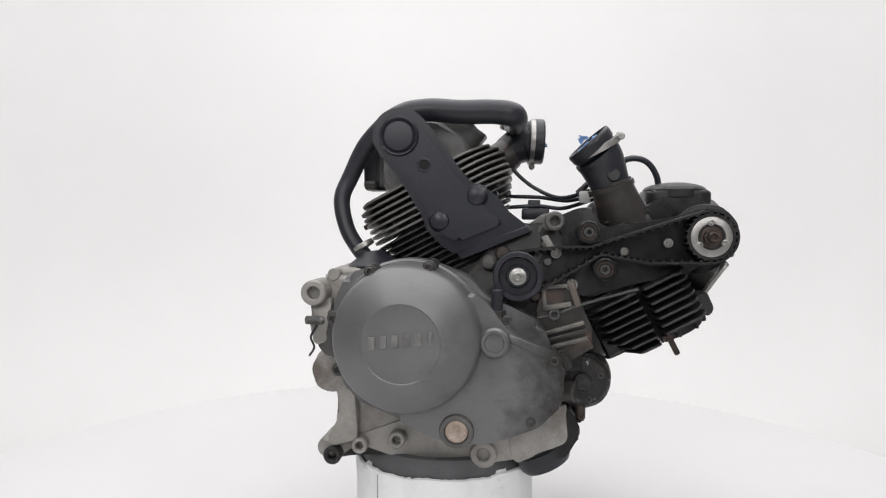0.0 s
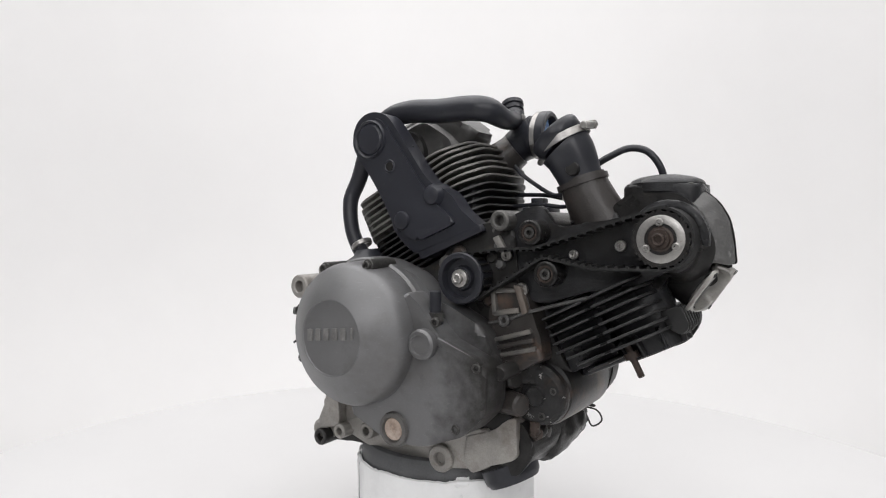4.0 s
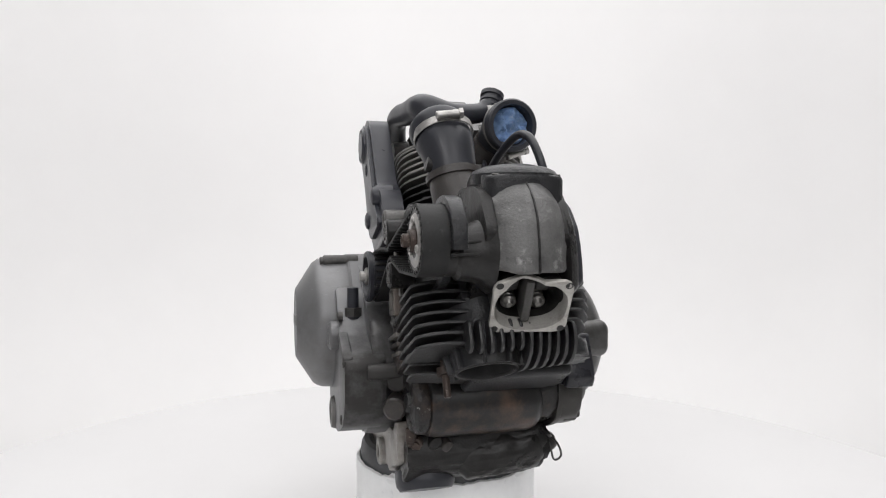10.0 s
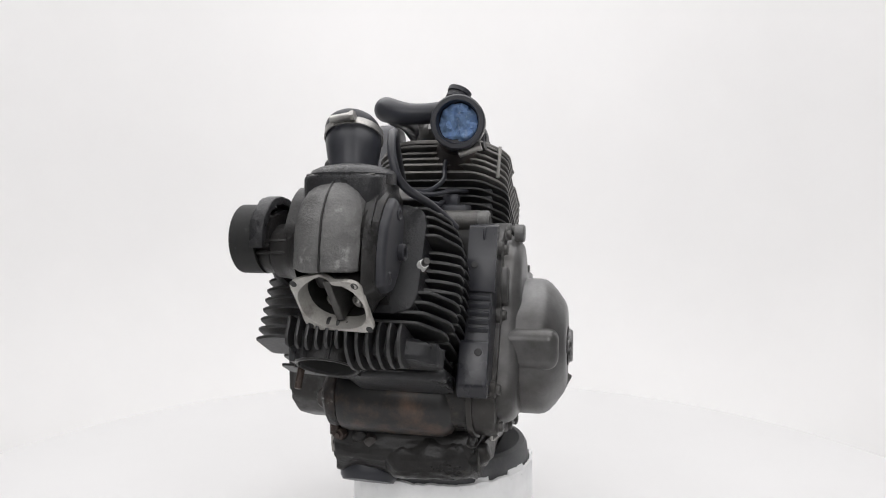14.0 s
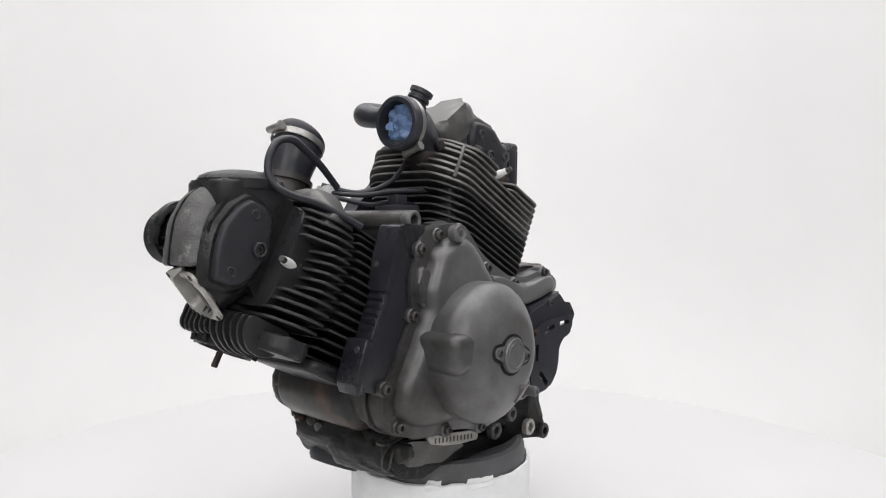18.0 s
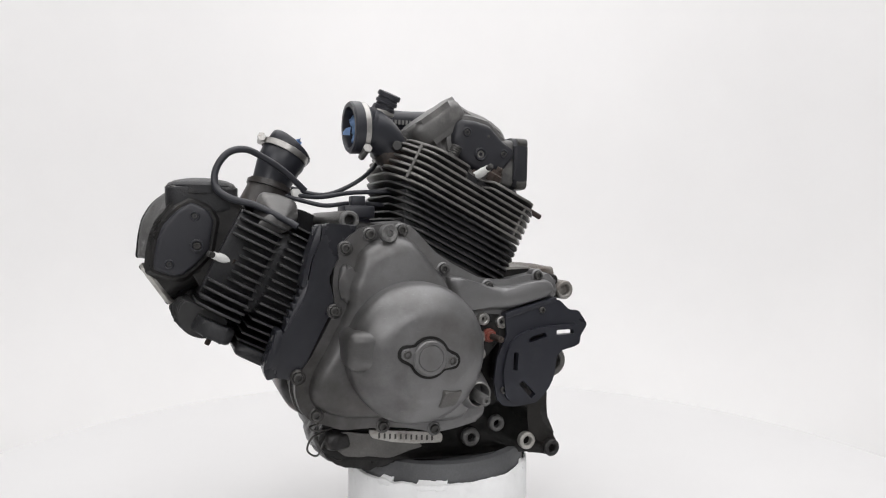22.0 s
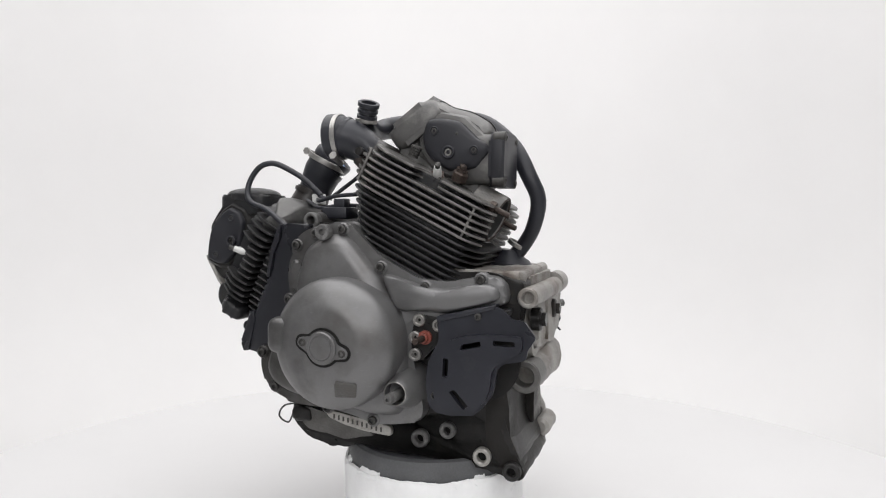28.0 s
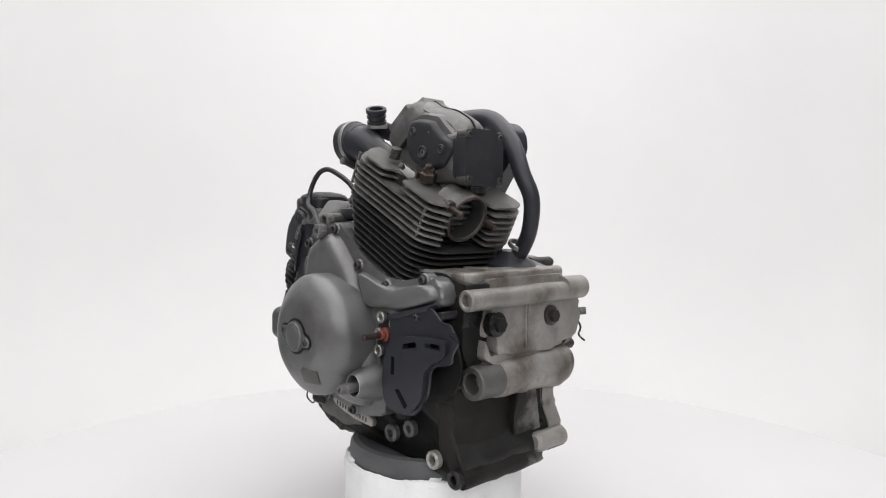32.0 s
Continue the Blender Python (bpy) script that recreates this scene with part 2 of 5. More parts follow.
def inset(points, d):
    """A closed outline drawn in by d on all sides."""
    n, out = len(points), []
    area = sum(points[i - 1][0] * points[i][1] - points[i][0] * points[i - 1][1] for i in range(n))
    k = 1 if area > 0 else -1
    for i in range(n):
        a, b, c = Vector(points[i - 1]), Vector(points[i]), Vector(points[(i + 1) % n])
        e1, e2 = (b - a).normalized(), (c - b).normalized()
        nrm = Vector((-(e1.y + e2.y), e1.x + e2.x)) * k
        nrm.normalize()
        out.append(tuple(b + nrm * d / max(0.55, nrm.dot(Vector((-e1.y, e1.x)) * k))))
    return out


def eared(cx, cz, r, ears):
    """A round outline with round ears (x, z, r) grown onto it."""
    rad = []
    for i in range(72):
        a = 2 * math.pi * i / 72
        best = r
        for ex, ez, er in ears:
            d, t = math.hypot(ex - cx, ez - cz), math.atan2(ez - cz, ex - cx)
            off = d * math.sin(a - t)
            if math.cos(a - t) > 0 and abs(off) < er:
                best = max(best, d * math.cos(a - t) + math.sqrt(er * er - off * off))
        rad.append(best)
    rad = [(rad[i - 1] + 2 * rad[i] + rad[(i + 1) % 72]) / 4 for i in range(72)]
    return [(cx + q * math.cos(2 * math.pi * i / 72), cz + q * math.sin(2 * math.pi * i / 72)) for i, q in enumerate(rad)]


def slab(outline, y0, y1, edge=0.0, steps=2, axis="y"):
    """An outline in the x-z plane (axis y), x-y plane (z) or y-z plane (x), carried from y0 to y1, with its outer rims bevelled."""
    bm = bmesh.new()
    put = {"y": lambda p, d: (p[0], d, p[1]), "z": lambda p, d: (p[0], p[1], d), "x": lambda p, d: (d, p[0], p[1])}[axis]
    a, b = [bm.verts.new(put(p, y0)) for p in outline], [bm.verts.new(put(p, y1)) for p in outline]
    n = len(outline)
    bm.faces.new(a), bm.faces.new(b[::-1])
    for i in range(n):
        bm.faces.new((a[i], b[i], b[(i + 1) % n], a[(i + 1) % n]))
    if edge:
        rims = [e for e in bm.edges if (e.verts[0] in a) == (e.verts[1] in a)]
        bmesh.ops.bevel(bm, geom=rims, offset=edge, segments=steps, affect="EDGES", profile=0.5, clamp_overlap=True)
    return bm


def crowned(outline, y0, y1, centre, drop, steps=10):
    """An outline carried along y that shrinks towards a centre near both ends, as an arched casting."""
    bm, rings, n = bmesh.new(), [], len(outline)
    for i in range(steps + 1):
        u = -1 + 2 * i / steps
        k = 1 - drop * abs(u) ** 3
        rings.append([bm.verts.new((centre[0] + (x - centre[0]) * k, y0 + (y1 - y0) * i / steps, centre[1] + (z - centre[1]) * k)) for x, z in outline])
    for a, b in zip(rings, rings[1:]):
        for i in range(n):
            bm.faces.new((a[i], a[(i + 1) % n], b[(i + 1) % n], b[i]))
    bm.faces.new(rings[0]), bm.faces.new(rings[-1][::-1])
    return bm


def radii(outline, centre, n=96):
    """How far an outline reaches from a centre, direction by direction."""
    out, m = [], len(outline)
    for i in range(n):
        d = Vector((math.cos(2 * math.pi * i / n), math.sin(2 * math.pi * i / n)))
        best = 0.0
        for j in range(m):
            a, b = Vector(outline[j - 1]) - Vector(centre), Vector(outline[j]) - Vector(centre)
            e = b - a
            den = d.x * e.y - d.y * e.x
            if abs(den) < 1e-9:
                continue
            t, u = (a.x * e.y - a.y * e.x) / den, (a.x * d.y - a.y * d.x) / den
            if t > 0 and -1e-6 <= u <= 1 + 1e-6:
                best = max(best, t)
        out.append(best)
    return [(out[i - 1] + 2 * out[i] + out[(i + 1) % n]) / 4 for i in range(n)]


def dished(centre, levels, n=96):
    """Outlines (outline, y, drawn-in) joined one after the other along y, closed at both ends."""
    bm, rings = bmesh.new(), []
    for outline, y, d in levels:
        rs = radii(outline, centre, n)
        rings.append([bm.verts.new((centre[0] + max(r - d, r * 0.25) * math.cos(2 * math.pi * i / n), y, centre[1] + max(r - d, r * 0.25) * math.sin(2 * math.pi * i / n))) for i, r in enumerate(rs)])
    for a, b in zip(rings, rings[1:]):
        for i in range(n):
            bm.faces.new((a[i], a[(i + 1) % n], b[(i + 1) % n], b[i]))
    bm.faces.new(rings[0]), bm.faces.new(rings[-1][::-1])
    return bm


def block(x0, x1, y0, y1, z0, z1, edge=2.0, steps=2):
    bm = bmesh.new()
    bmesh.ops.create_cube(bm, size=1.0, matrix=Matrix.Translation(((x0 + x1) / 2, (y0 + y1) / 2, (z0 + z1) / 2)) @ Matrix.Diagonal((abs(x1 - x0), abs(y1 - y0), abs(z1 - z0), 1)))
    if edge:
        bmesh.ops.bevel(bm, geom=bm.edges[:], offset=edge, segments=steps, affect="EDGES", profile=0.5, clamp_overlap=True)
    return bm


def axis_frame(at, way):
    way = Vector(way).normalized()
    return Matrix.Translation(at) @ way.to_track_quat("Z", "Y").to_matrix().to_4x4()


def lathe(profile, at, way, n=32, close=True):
    """A profile of (radius, height) turned round an axis."""
    bm = bmesh.new()
    rings = []
    for r, h in profile:
        if r < 1e-4:
            rings.append([bm.verts.new((0, 0, h))])
        else:
            rings.append([bm.verts.new((r * math.cos(2 * math.pi * i / n), r * math.sin(2 * math.pi * i / n), h)) for i in range(n)])
    for a, b in zip(rings, rings[1:]):
        for i in range(n):
            j = (i + 1) % n
            if len(a) == 1 and len(b) > 1:
                bm.faces.new((a[0], b[i], b[j]))
            elif len(b) == 1 and len(a) > 1:
                bm.faces.new((a[i], a[j], b[0]))
            elif len(a) > 1:
                bm.faces.new((a[i], a[j], b[j], b[i]))
    return shift(bm, axis_frame(at, way))


def rod(at, way, r, length, n=20, edge=1.0):
    e = min(edge, r * 0.4, length * 0.4)
    return lathe([(0, 0), (r - e, 0), (r, e), (r, length - e), (r - e, length), (0, length)], at, way, n)


def ring(at, way, r, hole, length, n=28, edge=1.2):
    e = min(edge, (r - hole) * 0.4)
    return lathe([(hole, 0), (r - e, 0), (r, e), (r, length - e), (r - e, length), (hole + e, length), (hole, length - e), (hole, 0)], at, way, n)


def boss(at, way, r, hole, length, n=28, deep=14):
    """A round lug with a blind bore in its outer end."""
    return lathe([(0, 0), (r, 0), (r, length - 2), (r - 2, length), (hole + 1.5, length), (hole, length - 1.5), (hole, length - deep), (0, length - deep)], at, way, n)


def smooth_path(points, steps=6):
    pts, out = [Vector(p) for p in points], []
    for i in range(len(pts) - 1):
        p0, p1, p2, p3 = pts[max(0, i - 1)], pts[i], pts[i + 1], pts[min(len(pts) - 1, i + 2)]
        for k in range(steps):
            u = k / steps
            out.append(0.5 * (2 * p1 + (p2 - p0) * u + (2 * p0 - 5 * p1 + 4 * p2 - p3) * u * u + (3 * p1 - p0 - 3 * p2 + p3) * u ** 3))
    return out + [pts[-1]]


def tube(points, radius, n=14, steps=6, cap=True, hollow=0.0):
    """A round hose along a smooth way; radius is one number or one a point."""
    way = smooth_path(points, steps)
    if isinstance(radius, (list, tuple)):
        rs = [r.x for r in smooth_path([(r, 0, 0) for r in radius], steps)]
    else:
        rs = [radius] * len(way)
    bm, rings, up = bmesh.new(), [], None
    for i, p in enumerate(way):
        d = (way[min(i + 1, len(way) - 1)] - way[max(i - 1, 0)]).normalized()
        if up is None:
            up = d.orthogonal().normalized()
        up = (up - d * up.dot(d)).normalized()
        side = d.cross(up)
        rings.append([bm.verts.new(p + (up * math.cos(2 * math.pi * k / n) + side * math.sin(2 * math.pi * k / n)) * rs[i]) for k in range(n)])
    for a, b in zip(rings, rings[1:]):
        for k in range(n):
            bm.faces.new((a[k], a[(k + 1) % n], b[(k + 1) % n], b[k]))
    if cap:
        bm.faces.new(rings[0]), bm.faces.new(rings[-1][::-1])
    return bm


def cast(bm, amp=1.6, cell=14, seed=0.0):
    """Makes a shape uneven, as cast and knocked about."""
    bmesh.ops.triangulate(bm, faces=bm.faces[:])
    for _ in range(3):
        long = [e for e in bm.edges if e.calc_length() > cell]
        if not long:
            break
        bmesh.ops.subdivide_edges(bm, edges=long, cuts=1)
        bmesh.ops.triangulate(bm, faces=[f for f in bm.faces if len(f.verts) > 3])
    bm.normal_update()
    for v in bm.verts:
        c = v.co
        v.co = c + v.normal * amp * (noise.noise(c / 27 + Vector((seed, 0, 0))) * 1.4 + 0.6 * noise.noise(c / 10 + Vector((0, seed, 0))))
    return bm


def holed(outline, holes, y0, y1):
    """A plate in the x-z plane with holes through it."""
    bm = bmesh.new()
    edges = []
    for loop in (outline, *holes):
        vs = [bm.verts.new((x, y0, z)) for x, z in loop]
        edges += [bm.edges.new((vs[i - 1], vs[i])) for i in range(len(vs))]
    faces = [g for g in bmesh.ops.triangle_fill(bm, use_beauty=True, edges=edges)["geom"] if isinstance(g, bmesh.types.BMFace)]
    out = bmesh.ops.extrude_face_region(bm, geom=faces)["geom"]
    bmesh.ops.translate(bm, vec=(0, y1 - y0, 0), verts=[g for g in out if isinstance(g, bmesh.types.BMVert)])
    return bm


def cap_screw(at, way, r=6.5, h=6.0):
    """A socket-head screw with its hexagon."""
    return lathe([(0, -2), (r, -2), (r, h - 1), (r - 1, h), (r * 0.55, h), (r * 0.5, h - 3.5), (0, h - 3.5)], at, way, 12)


def hex_nut(at, way, r=8.0, h=7.0):
    return merged(lathe([(0, -1), (r, -1), (r, h - 0.8), (r - 0.8, h), (0, h)], at, way, 6), lathe([(0, h), (r * 0.5, h), (r * 0.5, h + 3), (0, h + 3)], at, way, 12))


# ---------------------------------------------------------------- the studio
def studio():
    floor = part("floor", slab([(-3400, -3400), (3400, -3400), (3400, 2600), (-3400, 2600)], -60, 0, axis="z"), M_FLOOR, None)
    tagged(floor, "plain white studio floor", "floor", kind="structure")
    ceiling = part("ceiling", slab([(-3400, -3400), (3400, -3400), (3400, 2600), (-3400, 2600)], 3200, 3260, axis="z"), M_CEIL, None)
    tagged(ceiling, "plain white studio ceiling", "ceiling", kind="structure")
    outer, inner = [], []
    for i in range(41):
        a = math.pi * i / 40
        c, s = math.cos(a), math.sin(a)
        k = (abs(c) ** 4 + abs(s) ** 4) ** -0.25
        inner.append((2600 * c * k, -200 + 2500 * s * k)), outer.append((2660 * c * k, -200 + 2560 * s * k))
    wall = part("wall_north", slab(inner[8:33] + outer[8:33][::-1], 0, 3200, axis="z"), M_WALL, None, smooth=60)
    tagged(wall, "seamless white curved backdrop wall of the studio", "wall", kind="structure")
    # unseen dark ends added to the backdrop so glossy covers reflect less light
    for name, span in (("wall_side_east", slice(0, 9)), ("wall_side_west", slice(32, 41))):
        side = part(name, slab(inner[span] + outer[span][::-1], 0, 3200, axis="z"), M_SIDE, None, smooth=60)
        tagged(side, "dark grey unseen side wall, added to darken reflections", "wall", kind="structure")
    for name, pts in (("wall_south", [(-3400, -3400), (3400, -3400), (3400, -3340), (-3400, -3340)]),
                      ("wall_west", [(-3400, -3340), (-3340, -3340), (-3340, -200), (-3400, -200)]),
                      ("wall_east", [(3340, -3340), (3400, -3340), (3400, -200), (3340, -200)])):
        tagged(part(name, slab(pts, 0, 3200, axis="z"), M_ROOM, None), "plain grey studio wall", "wall", kind="structure")
    for name, pts in (("wall_return_west", [(-3340, -260), (-2600, -260), (-2600, -200), (-3340, -200)]), ("wall_return_east", [(2600, -260), (3340, -260), (3340, -200), (2600, -200)])):
        tagged(part(name, slab(pts, 0, 3200, axis="z"), M_WALL, None), "plain white studio wall", "wall", kind="structure")
    table = new("round_table")
    tagged(table, "large round white table with a smooth top", "table")
    part("tabletop", lathe([(0, 720), (985, 720), (1000, 728), (1000, 744), (994, 750), (0, 750)], (0, 0, 0), (0, 0, 1), 128), M_TABLE, table)
    part("pedestal", lathe([(0, 0), (300, 0), (300, 20), (90, 60), (90, 720), (0, 720)], (0, 0, 0), (0, 0, 1), 40), M_ROOM, table)


def turntable_drum():
    """The white wrapped drum on which the engine turns, with a ragged upper edge and a dark deck."""
    drum = new("turning_pedestal")
    drum.location = (0, 0, TABLE_Z)
    tagged(drum, "white wrapped round pedestal with a torn edge and dark deck", "pedestal")
    rng = random.Random(4)
    bm, n, rings = bmesh.new(), 160, []
    rag = [3.0 * noise.noise((math.cos(i * 2 * math.pi / n) * 6, math.sin(i * 2 * math.pi / n) * 6, 0.3)) + rng.uniform(-1.0, 1.0) for i in range(n)]
    for r, h, k in ((138, 0, 0), (140, 3, 0), (140, 90, 0.3), (140.5, 116, 1.0), (139.5, 127, 0.9), (136, 128.5, 0.9), (134, 122, 0.8), (134, 104, 0)):
        rings.append([bm.verts.new((r * math.cos(2 * math.pi * i / n) * (1 + 0.004 * k * rag[(i * 3) % n]), r * math.sin(2 * math.pi * i / n) * (1 + 0.004 * k * rag[(i * 3) % n]), h + k * rag[i])) for i in range(n)])
    for a, b in zip(rings, rings[1:]):
        for i in range(n):
            bm.faces.new((a[i], a[(i + 1) % n], b[(i + 1) % n], b[i]))
    off = Matrix.Translation((7, 7, 0))
    shift(bm, off)
    part("wrapping", bm, M_FOAM, drum, "white paper wrapping with a torn upper edge", 50)
    part("deck", lathe([(0, 100), (133.5, 100), (133.5, 132), (132, 146), (128, 153), (120, 155), (108, 150), (90, 147), (0, 147)], (7, 7, 0), (0, 0, 1), 96), M_DECK, drum, "dark grey rubber deck")
    for a, lift, size in ((-2.3, 2, 11), (2.2, 1, 13), (0.75, 3, 12), (-0.9, 0, 8), (-3.62, 4, 15), (-3.48, 1, 10), (2.62, 3, 11)):
        bm = slab(rounded([(-size, -3), (-size * 0.3, 9 + lift), (size * 0.5, 5), (size, 8), (size * 0.8, -6), (-size * 0.6, -8)], 2), -2, 2, 0.6)
        part("wrapping_scrap", shift(bm, off @ Matrix.Rotation(a, 4, "Z") @ Matrix.Translation((0, -136, 126)) @ Matrix.Rotation(radians(-38), 4, "X")), M_FOAM, drum)
    seam = slab([(-0.8, 0), (0.8, 0), (0.8, 122), (-0.8, 122)], -141.2, -139.6, 0)
    part("wrapping_seam", shift(seam, off @ Matrix.Rotation(radians(-38), 4, "Z")), M_ROOM, drum)
    return drum


# ---------------------------------------------------------------- the engine: x forward, y to its left, z up, origin on the deck
CRANK = (102.0, 170.0)
TILT = radians(27)
R_, L_ = (0, -1, 0), (0, 1, 0)


def cyl_frame(upright, y):
    """Local x across the cylinder (towards the inside of the V), y to the engine's left, z along the bore from the crank."""
    c, s = math.cos(TILT), math.sin(TILT)
    if upright:
        cols = ((c, 0, s), (0, 1, 0), (-s, 0, c))
    else:
        cols = ((-s, 0, c), (0, 1, 0), (c, 0, s))
    m = Matrix.Identity(4)
    for j, col in enumerate(cols):
        for i in range(3):
            m[i][j] = col[i]
    return Matrix.Translation((CRANK[0], y, CRANK[1])) @ m


FRAME_V, FRAME_H = cyl_frame(True, 20), cyl_frame(False, -12)


def in_frame(frame_m, outline):
    """An outline in the engine's x-z plane, in a cylinder's own frame."""
    back = frame_m.inverted()
    return [((back @ Vector((x, 0, z))).x, (back @ Vector((x, 0, z))).z) for x, z in outline]


def crankcase(engine):
    body = rounded([(-158, 262), (-110, 274), (-40, 272), (20, 268), (66, 288), (108, 338), (168, 344), (184, 330), (190, 262), (214, 206), (206, 150), (186, 104), (176, 60),
                    (150, 22), (60, 4), (-100, 2), (-150, -6), (-154, 12), (-132, 62), (-128, 108), (-142, 132), (-128, 170), (-150, 200)], 8)
    case = part("crankcase", slab(body, -98, 98, 4), M_OILY, engine, "dark oily cast aluminium crankcase")
    return case


def left_side(engine):
    # alternator cover: a bolted flange and a raised, rounded body
    cover = [(163, 333), (135, 340), (100, 342), (88, 334), (55, 300), (29, 284), (-11, 264), (-54, 260), (-114, 271), (-132, 264), (-139, 250), (-138, 232), (-94, 220), (-55, 208), (-19, 213), (-6, 205),
             (-2, 171), (-6, 140), (-14, 110), (-20, 78), (-14, 60), (25, 53), (55, 50), (96, 61), (128, 66), (188, 68), (223, 82), (241, 94), (249, 120), (248, 143), (231, 163), (211, 199), (196, 228),
             (200, 262), (196, 288), (187, 300), (186, 316), (176, 326)]
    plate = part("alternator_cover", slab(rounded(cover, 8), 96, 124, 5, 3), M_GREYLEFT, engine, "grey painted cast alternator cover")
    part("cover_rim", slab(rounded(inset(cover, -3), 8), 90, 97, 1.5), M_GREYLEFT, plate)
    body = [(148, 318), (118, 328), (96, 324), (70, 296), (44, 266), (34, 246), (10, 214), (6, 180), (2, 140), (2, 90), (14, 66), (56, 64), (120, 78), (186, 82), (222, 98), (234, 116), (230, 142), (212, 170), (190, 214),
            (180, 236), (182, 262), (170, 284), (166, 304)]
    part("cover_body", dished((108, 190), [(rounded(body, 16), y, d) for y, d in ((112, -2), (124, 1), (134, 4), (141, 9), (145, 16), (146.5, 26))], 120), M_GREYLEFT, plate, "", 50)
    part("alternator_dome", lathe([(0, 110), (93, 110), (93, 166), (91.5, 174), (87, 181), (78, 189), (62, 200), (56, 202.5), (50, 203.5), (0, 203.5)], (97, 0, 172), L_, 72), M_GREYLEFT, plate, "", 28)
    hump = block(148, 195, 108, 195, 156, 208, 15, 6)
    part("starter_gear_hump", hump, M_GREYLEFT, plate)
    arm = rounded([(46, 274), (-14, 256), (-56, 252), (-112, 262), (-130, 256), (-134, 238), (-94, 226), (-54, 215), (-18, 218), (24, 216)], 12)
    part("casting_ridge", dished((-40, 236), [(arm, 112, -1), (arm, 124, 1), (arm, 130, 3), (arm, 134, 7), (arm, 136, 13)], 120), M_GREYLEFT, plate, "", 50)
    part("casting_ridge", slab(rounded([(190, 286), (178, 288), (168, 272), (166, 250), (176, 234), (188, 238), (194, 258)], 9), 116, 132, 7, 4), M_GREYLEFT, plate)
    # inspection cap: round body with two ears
    part("gasket", slab(eared(95, 173, 27, ((125, 179, 12.2), (65, 167, 12.2))), 200, 205.0, 0.6), M_DEEPBLACK, plate, "black gasket round the cap")
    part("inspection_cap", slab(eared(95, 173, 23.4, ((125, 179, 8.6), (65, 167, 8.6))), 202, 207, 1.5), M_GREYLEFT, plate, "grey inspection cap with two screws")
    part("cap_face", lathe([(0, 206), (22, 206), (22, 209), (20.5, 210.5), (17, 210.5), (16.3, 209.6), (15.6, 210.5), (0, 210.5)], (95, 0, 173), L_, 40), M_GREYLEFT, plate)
    for x, z in ((125, 179), (65, 167)):
        part("screw", cap_screw((x, 206, z), L_, 5.6, 3), M_BOLT, plate)
    worn = slab(rounded([(-15, -12), (14, -13), (16, 11), (-14, 13)], 3), -6, 1.0, 0.8, axis="z")
    part("embossed_mark", shift(worn, axis_frame((64, 198.6, 116), (-0.29, 0.82, -0.49))), M_DUSTY, plate, "darker flat mark on the dome")
    # gear shaft stub in its bore
    part("shaft_bore", lathe([(36, 100), (27, 132), (20, 156), (18.5, 161), (17, 163), (15.4, 163), (14.5, 161), (14.5, 138), (0, 138)], (7, 0, 108), L_, 36), M_GREYLEFT, plate)
    part("circlip", ring((7, 161.8, 108), L_, 16.8, 15.2, 2.0), M_STEEL, plate, "bright steel ring")
    part("gear_shaft", lathe([(0, 128), (7.5, 128), (7.5, 184), (6, 187), (2.5, 187), (2.5, 183), (0, 183)], (7.5, 0, 105), L_, 20), M_OLDALU, plate, "worn splined steel gear shaft")
    for x, z in ((106, 332), (150, 326), (45, 278), (-23, 252), (-104, 265), (197, 226), (245, 143), (183, 308), (58, 56), (132, 68), (222, 92)):
        part("bolt_boss", ring((x, 108, z), L_, 10, 5, 18.5, 24, 3), M_GREYLEFT, plate)
        part("cover_bolt", cap_screw((x, 126, z), L_, 6.5, 5.5), M_BOLT, plate)
    part("blank_plug", lathe([(0, 122), (12, 122), (12, 133), (10.5, 135), (5, 135), (4, 130), (0, 130)], (129, 12, 328), L_, 28), M_OLDALU, plate, "pale zinc screw plug")
    # sprocket guard
    guard = rounded([(-45, 212), (-127, 231), (-136, 228), (-151, 214), (-167, 213), (-183, 191), (-171, 174), (-170, 162), (-158, 158), (-140, 155), (-130, 146), (-128, 127), (-124, 111), (-109, 91), (-97, 81), (-62, 78), (-42, 81), (-32, 92),
                     (-28, 119), (-32, 150), (-48, 182)], 5)
    slots = [rounded(list(q), 2, 2) for q in (((-80, 170), (-82, 178), (-108, 184), (-110, 177)), ((-126, 179), (-126, 186), (-155, 186), (-156, 179)), ((-56, 158), (-64, 157), (-62, 131), (-55, 132)), ((-64, 112), (-72, 116), (-92, 95), (-85, 89)))]
    g = part("sprocket_guard", holed(guard, slots, 134, 138), M_PLASTIC, engine, "dark blue-grey plastic sprocket guard with slots")
    part("guard_rim", slab(rounded([(-45, 214), (-129, 234), (-127, 227), (-45, 206)], 2), 118, 140, 2), M_PLASTIC, g)
    crown = rounded([(-46, 158), (-52, 172), (-64, 182), (-84, 189), (-115, 193), (-166, 193), (-165, 172), (-138, 158), (-124, 146), (-122, 122), (-116, 104), (-100, 88), (-62, 84), (-44, 92), (-40, 130)], 8)
    part("panel_crown", holed(crown, slots, 137.5, 144), M_PLASTIC, g)
    for x, z in ((-104, 216), (-42, 104)):
        part("guard_screw", cap_screw((x, 138, z), L_, 5, 4), M_BOLT, g)
    part("guard_web", slab(rounded([(-40, 200), (-60, 206), (-60, 110), (-40, 112)], 5), 96, 128, 3), M_DEEPBLACK, g)
    part("guard_web", slab(rounded([(-100, 218), (-142, 226), (-140, 214), (-100, 206)], 4), 96, 128, 3), M_BLACK, g)
